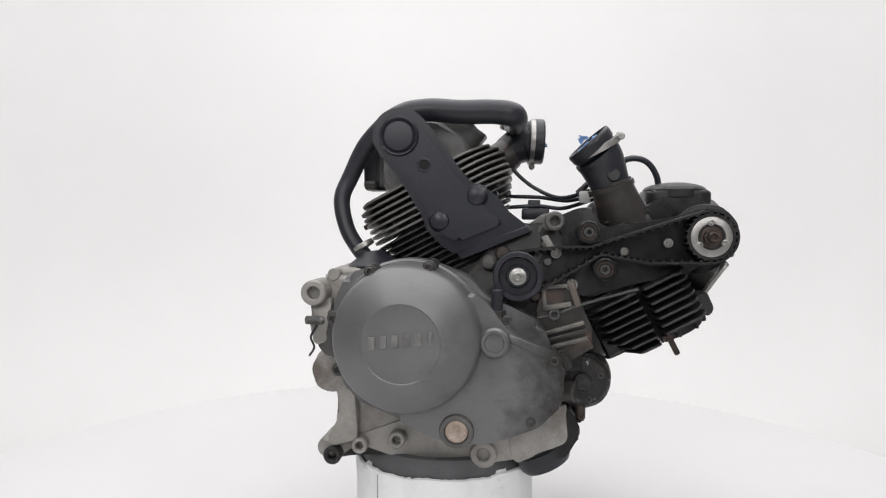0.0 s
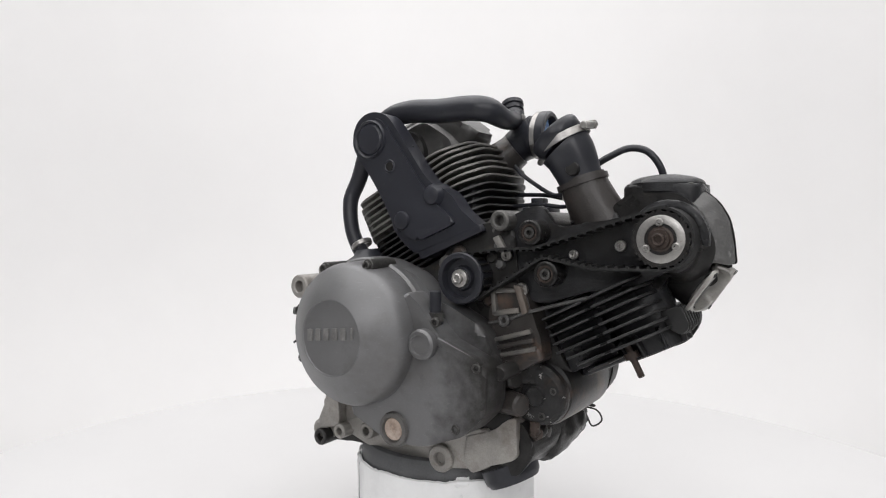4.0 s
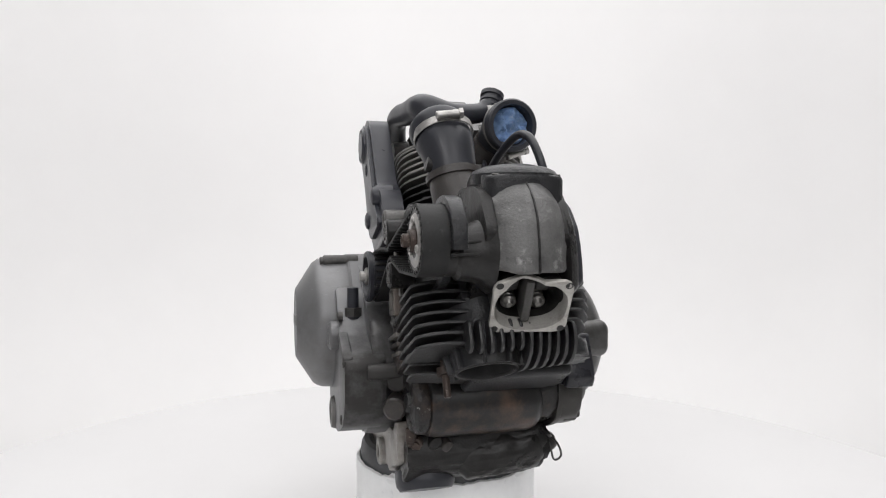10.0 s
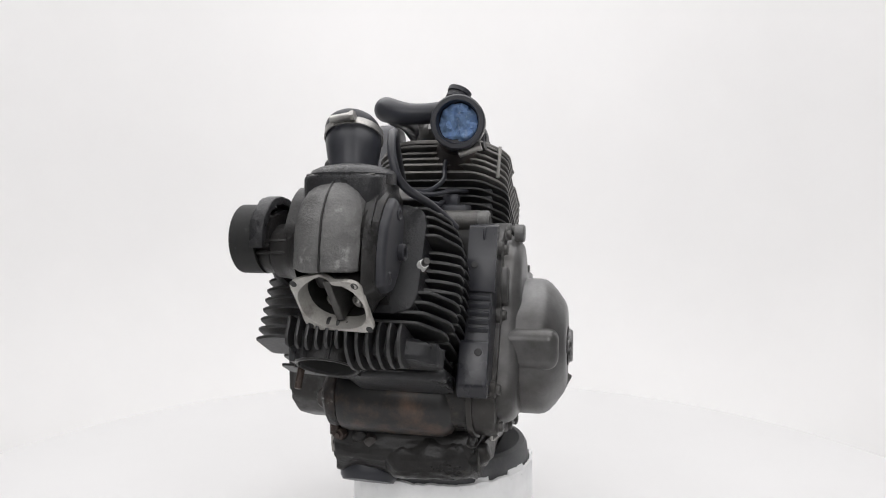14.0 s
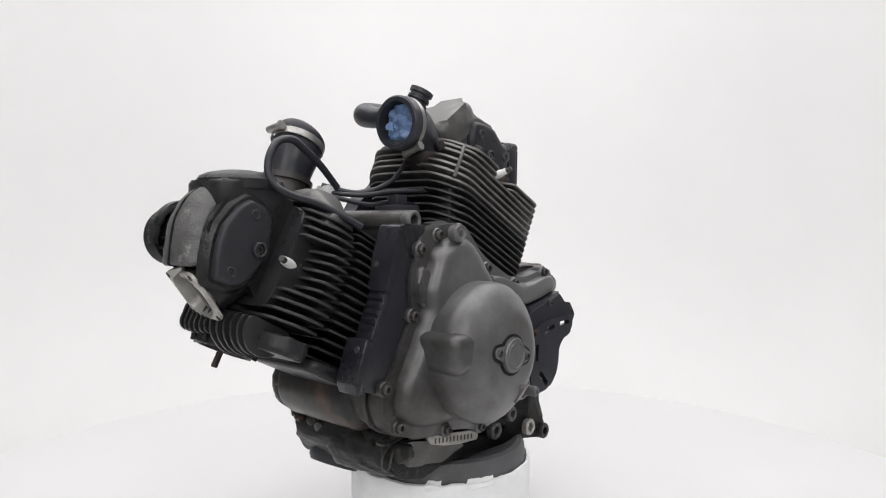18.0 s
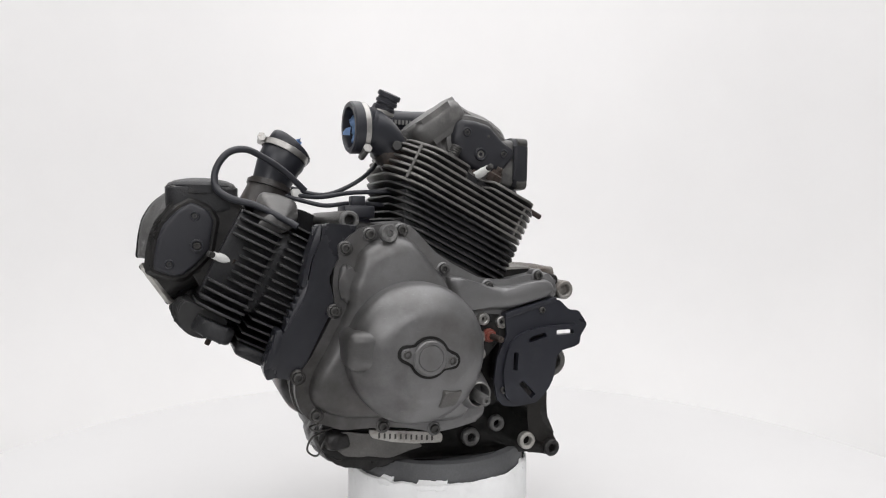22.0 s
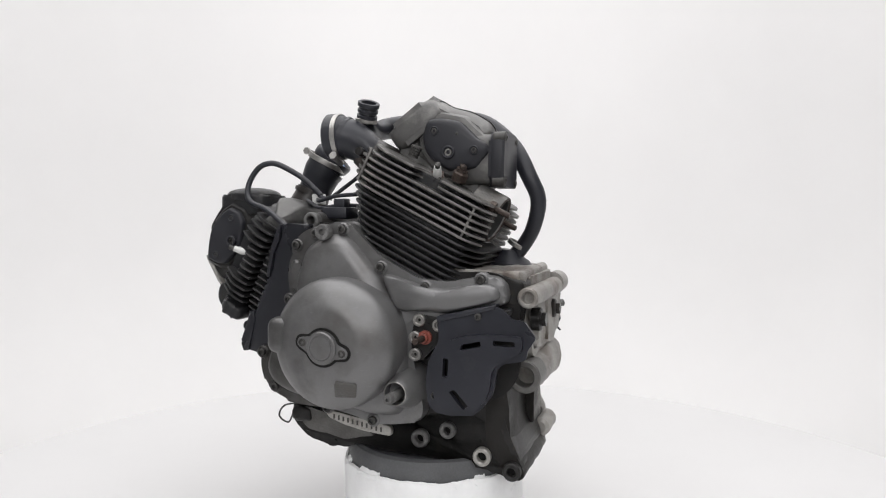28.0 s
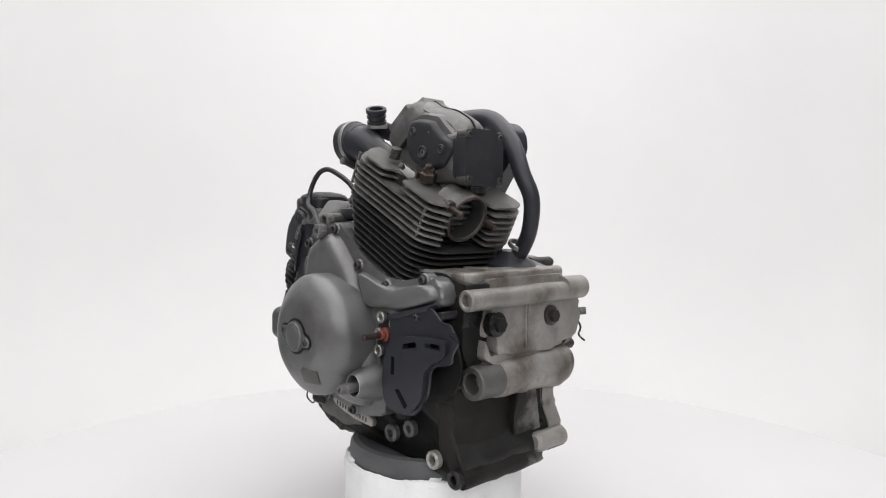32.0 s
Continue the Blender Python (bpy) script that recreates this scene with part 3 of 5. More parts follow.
    part("drive_sprocket", lathe([(0, 98), (52, 98), (56, 101), (56, 106), (30, 108), (0, 112)], (-98, 0, 150), L_, 36), M_DEEPBLACK, engine, "oily dark drive sprocket behind its guard")
    # neutral switch plate with its red terminal
    sw = part("switch_plate", slab(rounded([(-8, 215), (-50, 210), (-50, 191), (-40, 171), (-16, 146), (-3, 146), (-2, 180)], 8), 98, 126, 3), M_OILY, engine, "oily dark switch plate")
    for x, z in ((-15, 206), (-44, 200), (-9, 181), (-9, 157)):
        part("flange_screw", merged(ring((x, 124, z), L_, 9, 4.5, 8), cap_screw((x, 126, z), L_, 5, 3)), M_STEEL, sw, "pale steel flange screw")
    part("red_terminal", merged(rod((-24, 124, 182), L_, 10, 8, 14), rod((-24, 130, 182), L_, 7, 9, 12)), M_RED, sw, "red lacquered terminal")
    part("terminal_stud", rod((-24, 138, 182), L_, 4.5, 30, 12), M_RUST, sw, "rusty threaded stud")
    # lugs of the lower case
    low = part("lower_case_side", slab(rounded([(-6, 60), (20, 50), (200, 62), (214, 40), (196, 22), (120, 10), (-20, 2), (-110, -6), (-150, -10), (-158, 2), (-146, 22), (-110, 60), (-60, 80)], 6), 60, 98, 3), M_DEEPBLACK, engine, "oily black lower case flank")
    for x, z, r, h, mat in ((-7, 30, 13.5, 6, M_OLDALU), (-49, 46, 12, 5.5, M_OLDALU), (-100, 14, 13, 7, M_BAREALU), (-143, -2, 13, 6, M_OILY)):
        part("mounting_lug", boss((x, 80, z), L_, r, h, 28), mat, low, "worn pale metal mounting lug" if mat != M_OILY else "")
    number = part("number_pad", slab(rounded([(147, 59), (114, 54), (40, 43), (37, 36), (39, 28), (82, 32), (114, 38), (143, 47)], 4), 96, 106, 2), M_BAREALU, low, "pale metal pad with stamped characters")
    for i in range(11):
        x = 132 - i * 7.8
        z = 49 - (132 - x) * 0.155
        part("character_bar", slab([(x - 1.3, z - 3.5), (x + 1.3, z - 3.8), (x + 1.3, z + 3.2), (x - 1.3, z + 3.5)], 105.6, 106.6, 0), M_BOLT, number)
    part("stained_lump", cast(slab(rounded([(196, 56), (180, 59), (135, 50), (100, 42), (66, 26), (115, 16), (180, 25), (193, 36)], 6), 88, 103, 5, 3), 1.6, 9, 2.5), M_DUSTY, low, "pale stained casting under the cover")
    # chain-side rear wall and bosses
    part("rear_lug", boss((-164, 60, 240), L_, 14.5, 8, 46), M_ALU, engine, "pale mounting lug with a round bore")
    part("pivot_lug", boss((-155, 40, 127), L_, 23.5, 14, 46, 40, 34), M_DUSTY, engine, "oily swing-arm pivot lug with a deep bore")


def right_side(engine):
    cover = rounded([(-118, 270), (-60, 288), (-5, 290), (52, 270), (80, 240), (112, 228), (156, 206), (176, 150), (168, 102), (124, 60), (84, 40), (20, 44), (-20, 58), (-60, 74), (-112, 96), (-134, 140), (-136, 230)], 12)
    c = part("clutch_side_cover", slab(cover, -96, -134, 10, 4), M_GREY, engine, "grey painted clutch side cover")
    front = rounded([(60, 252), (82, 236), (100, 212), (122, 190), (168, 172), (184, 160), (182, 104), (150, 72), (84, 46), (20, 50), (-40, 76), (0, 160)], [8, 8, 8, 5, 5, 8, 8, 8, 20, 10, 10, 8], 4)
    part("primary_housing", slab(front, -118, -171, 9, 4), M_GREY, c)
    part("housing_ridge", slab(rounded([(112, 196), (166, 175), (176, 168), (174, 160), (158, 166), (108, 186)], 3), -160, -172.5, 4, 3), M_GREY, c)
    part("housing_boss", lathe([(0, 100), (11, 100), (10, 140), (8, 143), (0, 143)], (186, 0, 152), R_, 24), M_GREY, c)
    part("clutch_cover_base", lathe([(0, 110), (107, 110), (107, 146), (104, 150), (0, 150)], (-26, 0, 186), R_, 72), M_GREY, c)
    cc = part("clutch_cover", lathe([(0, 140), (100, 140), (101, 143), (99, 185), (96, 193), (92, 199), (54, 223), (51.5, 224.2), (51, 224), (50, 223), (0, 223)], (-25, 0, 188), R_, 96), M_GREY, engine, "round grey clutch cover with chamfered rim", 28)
    # raised worn word mark: plain shapes
    for i in range(6):
        x = -62 + i * 15.0
        z = 189 + i * 1.6
        w = 4.6 if i < 5 else 2.0
        part("word_mark_bar", slab(rounded([(x - w, z - 8.5), (x + w, z - 7.8), (x + w, z + 8.4), (x - w, z + 7.7)], 1.6), -222, -225.4, 0.9), M_WORD, cc, "worn raised mark in pale metal")
    for a in (72, 118, 165, 205):
        x, z = -25 + 101 * math.cos(radians(a)), 188 + 101 * math.sin(radians(a))
        part("rim_screw", merged(rod((x, -132, z), R_, 9, 52), cap_screw((x, -183, z), R_, 6.5, 6)), M_BOLT, cc)
    # filler stub, plug and sight glass
    part("oil_plug", lathe([(0, 160), (20, 160), (20, 181), (17, 184), (13, 184), (12, 182), (0, 182)], (92, 0, 185), R_, 36), M_GREY, c)
    part("sight_glass_housing", lathe([(0, 150), (27, 150), (24, 170), (22, 176), (17, 177), (15.5, 173), (0, 171)], (42, 0, 64), R_, 40), M_DUSTY, c, "worn ring round the oil sight glass")
    part("sight_glass", lathe([(0, 172), (16, 172), (14.5, 174), (0, 176)], (42, 0, 64), R_, 32), M_GLASS, c, "clouded pale brown oil sight glass")
    for x, z in ((108, 214), (170, 162), (140, 80), (60, 50), (30, 250)):
        part("cover_bolt", cap_screw((x, -168 if x > 100 else -150, z), R_, 6.5, 5), M_BOLT, c)
    # temperature sender above the plug
    s = part("pressure_sender", merged(rod((94, -150, 208), (0, 0, 1), 11, 14), rod((94, -150, 222), (0, 0, 1), 8, 30)), M_RUBBER, engine, "black oil pressure sender with a hexagonal collar")
    part("sender_collar", lathe([(0, 0), (13, 0), (13, 12), (0, 12)], (94, -150, 212), (0, 0, 1), 6), M_BOLT, s, "dark hexagonal collar")
    # lower flank with its lugs
    part("rear_cheek", cast(slab(rounded([(-150, 128), (-110, 130), (-104, 30), (-142, 18), (-150, 30), (-132, 64), (-134, 100)], 6), -92, -122, 5, 3), 1.8, 12, 2.0), M_ALU, engine, "stained pale rear cheek of the case")
    low = part("lower_case_flank", slab(rounded([(-132, 110), (-60, 76), (0, 64), (120, 60), (150, 66), (150, 10), (90, 0), (-60, 4), (-110, 20), (-140, 24), (-132, 60)], 8), -90, -104, 4), M_ALU, engine, "stained pale aluminium lower case flank")
    for x, z, r, h in ((-142, 7, 13, 6), (-102, 23, 11.5, 5.5), (-48, 33, 12.5, 6)):
        part("mounting_lug", boss((x, -88, z), R_, r, h, 38), M_ALU if x > -140 else M_OILY, low)
    part("large_mounting_lug", boss((75, -66, 12), R_, 19.5, 9, 46, 36, 26), M_ALU, low, "pale metal mounting lug with a large bore")
    part("bracket_arm", slab(rounded([(-150, 14), (-138, 22), (-20, 66), (10, 66), (-30, 46), (-120, 12), (-140, -4)], 5), -86, -108, 3), M_ALU, low)
    part("rear_lug", boss((-161, -100, 244), R_, 18, 9, 50), M_ALU, engine, "pale mounting lug with a round bore")
    part("pivot_lug", boss((-148, -84, 131), R_, 23, 14, 40, 36, 26), M_ALU, engine, "stained pale swing-arm pivot lug")


def rear_side(engine):
    w = part("rear_case_wall", slab(rounded([(-118, -118), (-118, 66), (-150, 66), (-158, 52), (-158, -100), (-150, -118)], 8), 186, 266, 5, 2, axis="z"), M_ALU, engine, "stained pale cast rear wall of the case")
    part("top_tube", cast(lathe([(0, 0), (14.5, 0), (14.5, 214), (0, 214)], (-164, 96, 240), R_, 28), 0.8, 14, 1.0), M_ALU, w)
    part("rear_panel", cast(slab(rounded([(60, 234), (-128, 236), (-140, 214), (-136, 170), (-60, 156), (46, 160), (50, 186)], 10), -168, -140, 6, 3, axis="x"), 1.8, 12, 6.0), M_ALU, w)
    part("panel_fold", cast(slab(rounded([(66, 186), (58, 160), (-100, 172), (-104, 160), (46, 146), (70, 160)], 6), -163, -138, 6, 3, axis="x"), 1.4, 12, 9.0), M_ALU, w)
    part("side_recess", cast(lathe([(0, 0), (30, 0), (34, 6), (30, 14), (0, 16)], (-134, -126, 186), (-0.5, -0.8, 0), 24), 1.6, 10, 4.0), M_DUSTY, w)
    part("chain_web", cast(slab(rounded([(98, 236), (50, 236), (50, 146), (86, 146), (98, 170)], 6), -150, -130, 3, 2, axis="x"), 0.8, 14, 7.0), M_DEEPBLACK, w, "oily black web behind the guard")
    part("middle_bulge", cast(tube([(-150, 62, 127), (-150, 30, 127), (-147, -50, 127), (-146, -96, 126), (-144, -124, 126)], [24, 28, 31, 32, 24], 24), 2.2, 12, 3.0), M_ALU, w)
    flare = rounded([(-100, 122), (-134, 118), (-136, 84), (-140, 44), (-150, 14), (-160, -4), (-158, -14), (-146, -16), (-104, -8)], 6)
    part("lower_wall", cast(slab(flare, 98, -64, 4, 2), 1.6, 16, 5.0), M_REAR, w, "oil-blackened lower rear wall, paler to one side")
    part("wall_fold", cast(slab(rounded([(-18, 102), (-58, 100), (-62, 60), (-70, 34), (-10, 34), (-6, 60)], 6), -150, -134, 5, 3, axis="x"), 1.0, 9, 8.0), M_REAR, w)
    part("foot_boss", cast(rod((-151, -50, 16), R_, 15, 68, 24, 5), 1.2, 10, 4.0), M_ALU, w)
    for y, z, r, mat in ((52, 205, 17, M_OILY), (-65, 207, 15, M_BROWN)):
        part("rear_plug", merged(lathe([(0, 0), (r, 0), (r, 12), (r - 3, 14), (0, 14)], (-160, y, z), (-1, 0, 0), 30), lathe([(0, 12), (r * 0.62, 12), (r * 0.62, 20), (0, 20)], (-160, y, z), (-1, 0, 0), 6)), mat, w)
    part("vent_stub", rod((-150, -136, 204), (-0.8, -0.6, 0.1), 6, 26), M_OLDALU, w)
    part("cast_rib", block(-171.5, -150, -10, -7, 166, 236, 1), M_ALU, w)
    part("cast_rib", block(-171, -150, -15, -13, 172, 234, 0.8), M_ALU, w)
    part("loose_wire", tube([(-158, -140, 198), (-166, -144, 182), (-160, -148, 168), (-164, -158, 158)], 1.6, 8), M_RUBBER, w)
    part("top_deck", cast(slab(rounded([(-156, 96), (-60, 96), (10, 60), (30, -40), (0, -100), (-150, -104)], 16), 258, 276, 6, 3, axis="z"), 2.6, 14, 2.0), M_ALU, w, "dusty pale top of the gearbox case")
    part("deck_rib", rod((-140, -60, 268), (0, -1, 0), 9, 60), M_ALU, w)
    part("deck_rib", rod((-120, 20, 270), (1, 0, 0), 8, 60), M_ALU, w)


def front_side(engine):
    st = part("starter_motor", lathe([(0, -2), (34, -2), (42, 4), (46, 14), (46.5, 70), (46, 136), (44, 144), (36, 150), (0, 150)], (212, 70, 119), R_, 44), M_STARTER, engine, "oily black starter motor with brown heat stains")
    part("end_cap", cast(lathe([(0, 0), (39, 0), (41, 4), (40, 13), (34, 19), (14, 20), (12, 24), (0, 24)], (214, -76, 118), R_, 24), 1.6, 9, 3.0), M_FLAKE, st)
    for a in (20, 110, 200, 290):
        part("tie_bolt", cap_screw((214 + 27 * math.cos(radians(a)), -93, 118 + 27 * math.sin(radians(a))), R_, 5, 4), M_BOLT, st)
    part("terminal", merged(rod((212, -92, 84), (0, 0, -1), 7, 16), hex_nut((212, -92, 70), (0, 0, -1), 7, 6)), M_RUST, st, "rusty starter terminal")
    part("starter_mount", slab(rounded([(176, 176), (226, 172), (254, 140), (244, 98), (206, 76), (170, 86)], 12), 40, 92, 8, 3), M_OILY, engine, "dark starter mounting")
    sump = part("sump_front", cast(slab(rounded([(110, 84), (180, 92), (204, 70), (214, 44), (206, 24), (186, 8), (150, -2), (100, 0)], 10), -96, 92, 8, 3), 3.2, 13, 1.0), M_OILY, engine, "oily dark front of the sump with brown stains")
    part("filter_housing", cast(slab(rounded([(112, 50), (150, 62), (178, 82), (192, 90), (194, 34), (151, 15), (123, -2), (112, 12)], 8), -106, -58, 7, 3), 2.2, 12, 3.0), M_ALU, engine, "stained pale cast oil filter housing")
    part("oil_filter", lathe([(0, -4), (35, -4), (39, 2), (40, 8), (40, 22), (0, 22)], (166, -62, -10), (-0.42, 0, 0.9), 40), M_RUBBER, engine, "black oil filter canister")
    part("drain_bolt", hex_nut((208, -84, 66), (0.8, -0.3, -0.2), 9, 8), M_RUST, engine)
    part("sump_bulge", cast(lathe([(0, 0), (26, 2), (33, 12), (35, 60), (33, 108), (26, 120), (0, 122)], (180, -28, 34), (0.02, 1, 0.08), 28), 3.0, 12, 5.0), M_OILY, sump)
    part("corroded_lump", cast(block(172, 204, 84, 110, 36, 58, 7, 3), 4.0, 8, 7.0), M_OILY, sump)
    for k, (y, z) in enumerate(((-60, 62), (-44, 56))):
        part("sump_knob", cast(lathe([(0, -14), (11, -14), (9, 5), (5, 8), (0, 9)], (205, y, z), (1, 0.2, -0.3), 14), 1.4, 8, k), M_BROWN if k % 2 else M_OILY, sump)
    part("case_front", cast(block(150, 218, -98, 92, 128, 196, 12, 3), 3.5, 14, 9.0), M_OILY, engine, "oily stained front of the case above the starter")
    for k, (x, y, z) in enumerate(((194, -106, 140), (204, -112, 107))):
        part("case_boss", cast(lathe([(0, -40), (17, -40), (15, -3), (12, 0), (0, 0)], (x, y, z), (0.93, -0.35, 0), 20), 0.8, 8, k), M_BROWN if k else M_GREY, engine)
    part("wire_loop", tube([(196, 92, 60), (222, 100, 56), (230, 104, 40), (216, 100, 30), (206, 98, 48), (190, 90, 66)], 1.4, 8), M_BOLT, engine, "thin bent wire loop")
    part("wire_end", tube([(180, 98, 66), (214, 96, 62), (224, 88, 66), (204, 86, 70)], 1.4, 8), M_BOLT, engine)


def fin_outline(w0, w1, y0, y1, cut):
    return rounded([(w0, y0), (w1, y0), (w1, y1), (w0, y1)], cut, 4)


def upright_fins(put, barrel, head):
    """Fins across the bore of the rear cylinder, parallel to the air stream."""
    def front(s):
        return min(124, 66 + (s - 122) * 0.60) if s > 122 else 66

    for i in range(11):
        s = 108 + i * 9.3
        o = rounded([(-114 + max(0, 5 - i) * 2, -62 + max(0, 8 - i) * 3), (-88, -96), (front(s) - 34, -96), (front(s), -60), (front(s), 60), (front(s) - 36, 97), (-92, 97), (-114, 66)], 12, 3)
        put("fin", slab(o, s, s + 3.0, 0.9, 1, axis="z"), M_FIN, barrel)
    for i in range(7):
        s = 211 + i * 9.6
        f, r = front(s) + (0, 0, 0, 0, 3, -3, -13)[i], -114 + (8 if i == 6 else 0)
        left = [(f, 56), (f - 38, 95), (-92, 95), (r, 64)]
        if i > 4:       # room for the plug and the cam box on the left
            left = [(f, 56), (f - 38, 95), (22, 95), (16, 70), (-14, 66), (-22, 93), (-92, 95), (r, 64)]
        o = rounded([(r, -18), (r, -66), (-90, -99), (f - 36, -99), (f, -60), *left, (-80, 64), (-80, -18)], [7, 14, 14, 16, 16] + [16, 16] + [7] * (len(left)), 4)
        put("fin", slab(o, s, s + 3.4, 1.0, 1, axis="z"), M_FINLIGHT, head)
    for w, y, s0, s1, mat, par in ((98, 88, 214, 266, M_FINLIGHT, head), (-84, 94, 214, 262, M_FINLIGHT, head)):
        put("fin_web", block(w - 1.7, w + 1.7, y - 6, y - 1.5 if y > 0 else y + 3, s0, s1, 0.8), mat, par)


def lying_fins(put, barrel, head):
    """Fins along the bore of the front cylinder, stacked upwards, parallel to the air stream."""
    for i in range(17):
        w = -92 + i * 11.2
        k = (1 - min(0.999, abs((w - 4) / 104)) ** 3.2) ** 0.5
        low = w < -12
        yl, yr = 105 * k, (-104 if low else -76) if w < 30 else -76 * k
        s0 = 114 if w > -60 else 114 + (-60 - w) * 0.9
        o = rounded([(yr, s0 + 24), (-30, s0), (yl, s0), (yl, 197), (yr, 197)], 6, 2)
        put("fin", slab([(y, s) for y, s in o], w - 1.5, w + 1.5, 0.7, 1, axis="x"), M_FINOILY, barrel)
        top = 274 - (24 if -20 < w < 34 else 0)
        yl = 24 if w < -64 else yl
        right = [(-84, 272), (-108, 260), (-112, 206)] if low else [(yr + 20, 262), (yr, 246), (yr, 206)]
        o = rounded([(yl + 2, 205), (yl + 2, 232), (yl - 20, top - 8), *right], 6, 2)
        if w > -88:
            put("fin", slab(o, w - 1.7, w + 1.7, 0.8, 1, axis="x"), M_FIN, head)
    put("fin_web", block(-88, 60, -60, -54, 126, 194, 2), M_BLACK, barrel)
    put("fin_web", block(-86, 60, -60, -54, 208, 246, 2), M_BLACK, head)
    for i in range(6):
        y = -58 + i * 10.8
        o = rounded([(-60, 262), (-84, 266), (-98 + abs(i - 2), 276), (-92 + abs(i - 2), 288), (-62, 290)], 6, 3)
        put("lower_fin", slab(o, y - 1.8, y + 1.8, 0.9, 1), M_FINOILY, head)
    for i in range(6):
        y = 6 + i * 10.6
        o = rounded([(-64, 214), (-92 + i, 218), (-106 + i * 0.8, 236), (-107 + i, 262), (-90 + i, 288 - i * 2), (-62, 290 - i * 2)], 12, 4)
        put("lower_fin", slab(o, y - 1.8, y + 1.8, 0.9, 1), M_FINOILY, head)
    put("fin_skirt", slab(rounded([(10, 204), (92, 204), (96, 226), (84, 250), (10, 270)], 12), -94, -72, 7, 3, axis="x"), M_BLACK, head, "broad smooth lowest fin")
    put("fin_skirt", slab(rounded([(-30, 120), (86, 120), (92, 140), (92, 196), (-30, 196)], 14), -100, -84, 7, 3, axis="x"), M_BLACK, barrel, "broad smooth lowest fin")
    duct = lathe([(0, -60), (44, -60), (42, -30), (38.5, -8), (37.5, 0)], (-94, -29, 235), (-1, 0, 0), 40)
    put("exhaust_duct", cast(duct, 1.4, 12, 2.0), M_BLACK, head, "flared black exhaust duct")
    for k in range(9):
        a = radians(20 + k * 40)
        rib = block(-2, 26, -2, 2, 32, 43, 1.5)
        put("duct_rib", shift(rib, Matrix.Translation((-92, -29, 235)) @ Matrix.Rotation(a, 4, "X") @ Matrix.Rotation(radians(-13), 4, "Y")), M_BLACK, head)


def cylinder(engine, upright):
    """One barrel and head with its fins, covers and plug, built in its own frame."""
    m = FRAME_V if upright else FRAME_H
    v = upright
    kind = "rear upright" if v else "front lying"

    def put(name, bm, mat, parent, label="", smooth=35):
        return part(name, shift(bm, m), mat, parent, label, smooth)

    barrel = put("cylinder_barrel", slab(fin_outline(-86 if v else -46, 60 if v else 78, -76 if v else -58, 82, 34), 84, 208, 3, axis="z"), M_BLACK, engine, f"black finned {kind} cylinder barrel")
    put("barrel_base", slab(fin_outline(-78 if v else -88, 66, -80 if v else -64, 84, 24), 80, 104 if v else 124, 4, axis="z"), M_OILY, barrel)
    head = put("cylinder_head", slab(fin_outline(-76 if v else -50, 96 if v else 78, -70 if v else -58, 70, 24), 206, 268, 3, axis="z"), M_BLACK, engine, f"dusty dark finned {kind} cylinder head")
    if v:
        put("barrel_core", slab(rounded([(-92, 104), (48, 104), (92, 206), (-92, 206)], 6), -70, 76, 6), M_BLACK, barrel)
    (upright_fins if v else lying_fins)(put, barrel, head)
    # cam box: a tall ridge over lower flanks
    skin = M_CAMBOX if v else M_OLDALU
    hollow = [(-40, 362), (-28, 343), (-68, 281), (-62, 258)] if v else [(-43, 356), (-38, 346), (-1, 326), (-40, 266), (-30, 262)]
    ridge = [(84, 258), (90, 290), (84, 322), (75, 357), (64, 371), (42, 368), (10, 375), (-24, 373)] if v else [(84, 258), (92, 284), (76, 332), (57, 360), (33, 371), (9, 373), (-14, 367), (-32, 360)]
    prof = rounded([*ridge, *hollow], 8, 4)
    box = put("cam_box", cast(crowned(prof, -32 if v else -38, 30, (10, 280), 0.12 if v else 0.17), 0.8 if v else 1.5, 10, 4.0), skin, head, "weathered cast cam box")
    put("cam_box_seam", slab([(10 + (x - 10) * 1.02, 280 + (z - 280) * 1.02) for x, z in prof], -4.7 if not v else -1.2, -3.3 if not v else 1.2, 0), M_OILY, head)
    low = rounded([(80, 258), (86, 292), (58, 344), (40, 352), (6, 356), *([(-36, 346), (-56, 318), (-66, 292), (-58, 258)] if v else [(-4, 350), (-6, 322), (-44, 262), (-30, 258)])], 12, 4)
    if not v:
        put("cam_box_flank", cast(slab(low, -50, 40, 9, 3), 0.8, 12, 6.0), M_OILY, head)
    # left cam end cover with its screws
    if v:
        endc = in_frame(FRAME_V, [(2, 486), (-4, 496), (-26, 496), (-53, 490), (-66, 477), (-81, 463), (-95, 456), (-98, 446), (-85, 432), (-76, 421), (-38, 418), (-12, 432), (2, 449), (6, 468)])
        screws = in_frame(FRAME_V, [(-15, 477), (-76, 447), (-37, 445)])
        hub = in_frame(FRAME_V, [(-42, 456)])[0]
        put("cam_box_flank", cast(dished(hub, [(low, -50, 8), (low, -40, 0), (low, 6, 0), (prof, 18, 5), (inset(endc, -9), 32, 0), (inset(endc, -7), 36, 0), (endc, 38, 2)], 96), 0.7, 12, 6.0), M_CAMBOX, head, "", 40)
        ec = put("cam_end_cover", dished(hub, [(rounded(endc, 6), y, d) for y, d in ((34, -1), (42, 0), (46, 2), (48.5, 6), (49.5, 12))], 96), M_COVER, head, "smooth black cam end cover with three screws", 50)
        for k, (w, s) in enumerate(screws):
            r = 10 if k == 2 else 7
            put("screw_boss", ring((w, 46, s), L_, r, r * 0.62, 7 if k == 2 else 5, 24), M_COVER, ec)
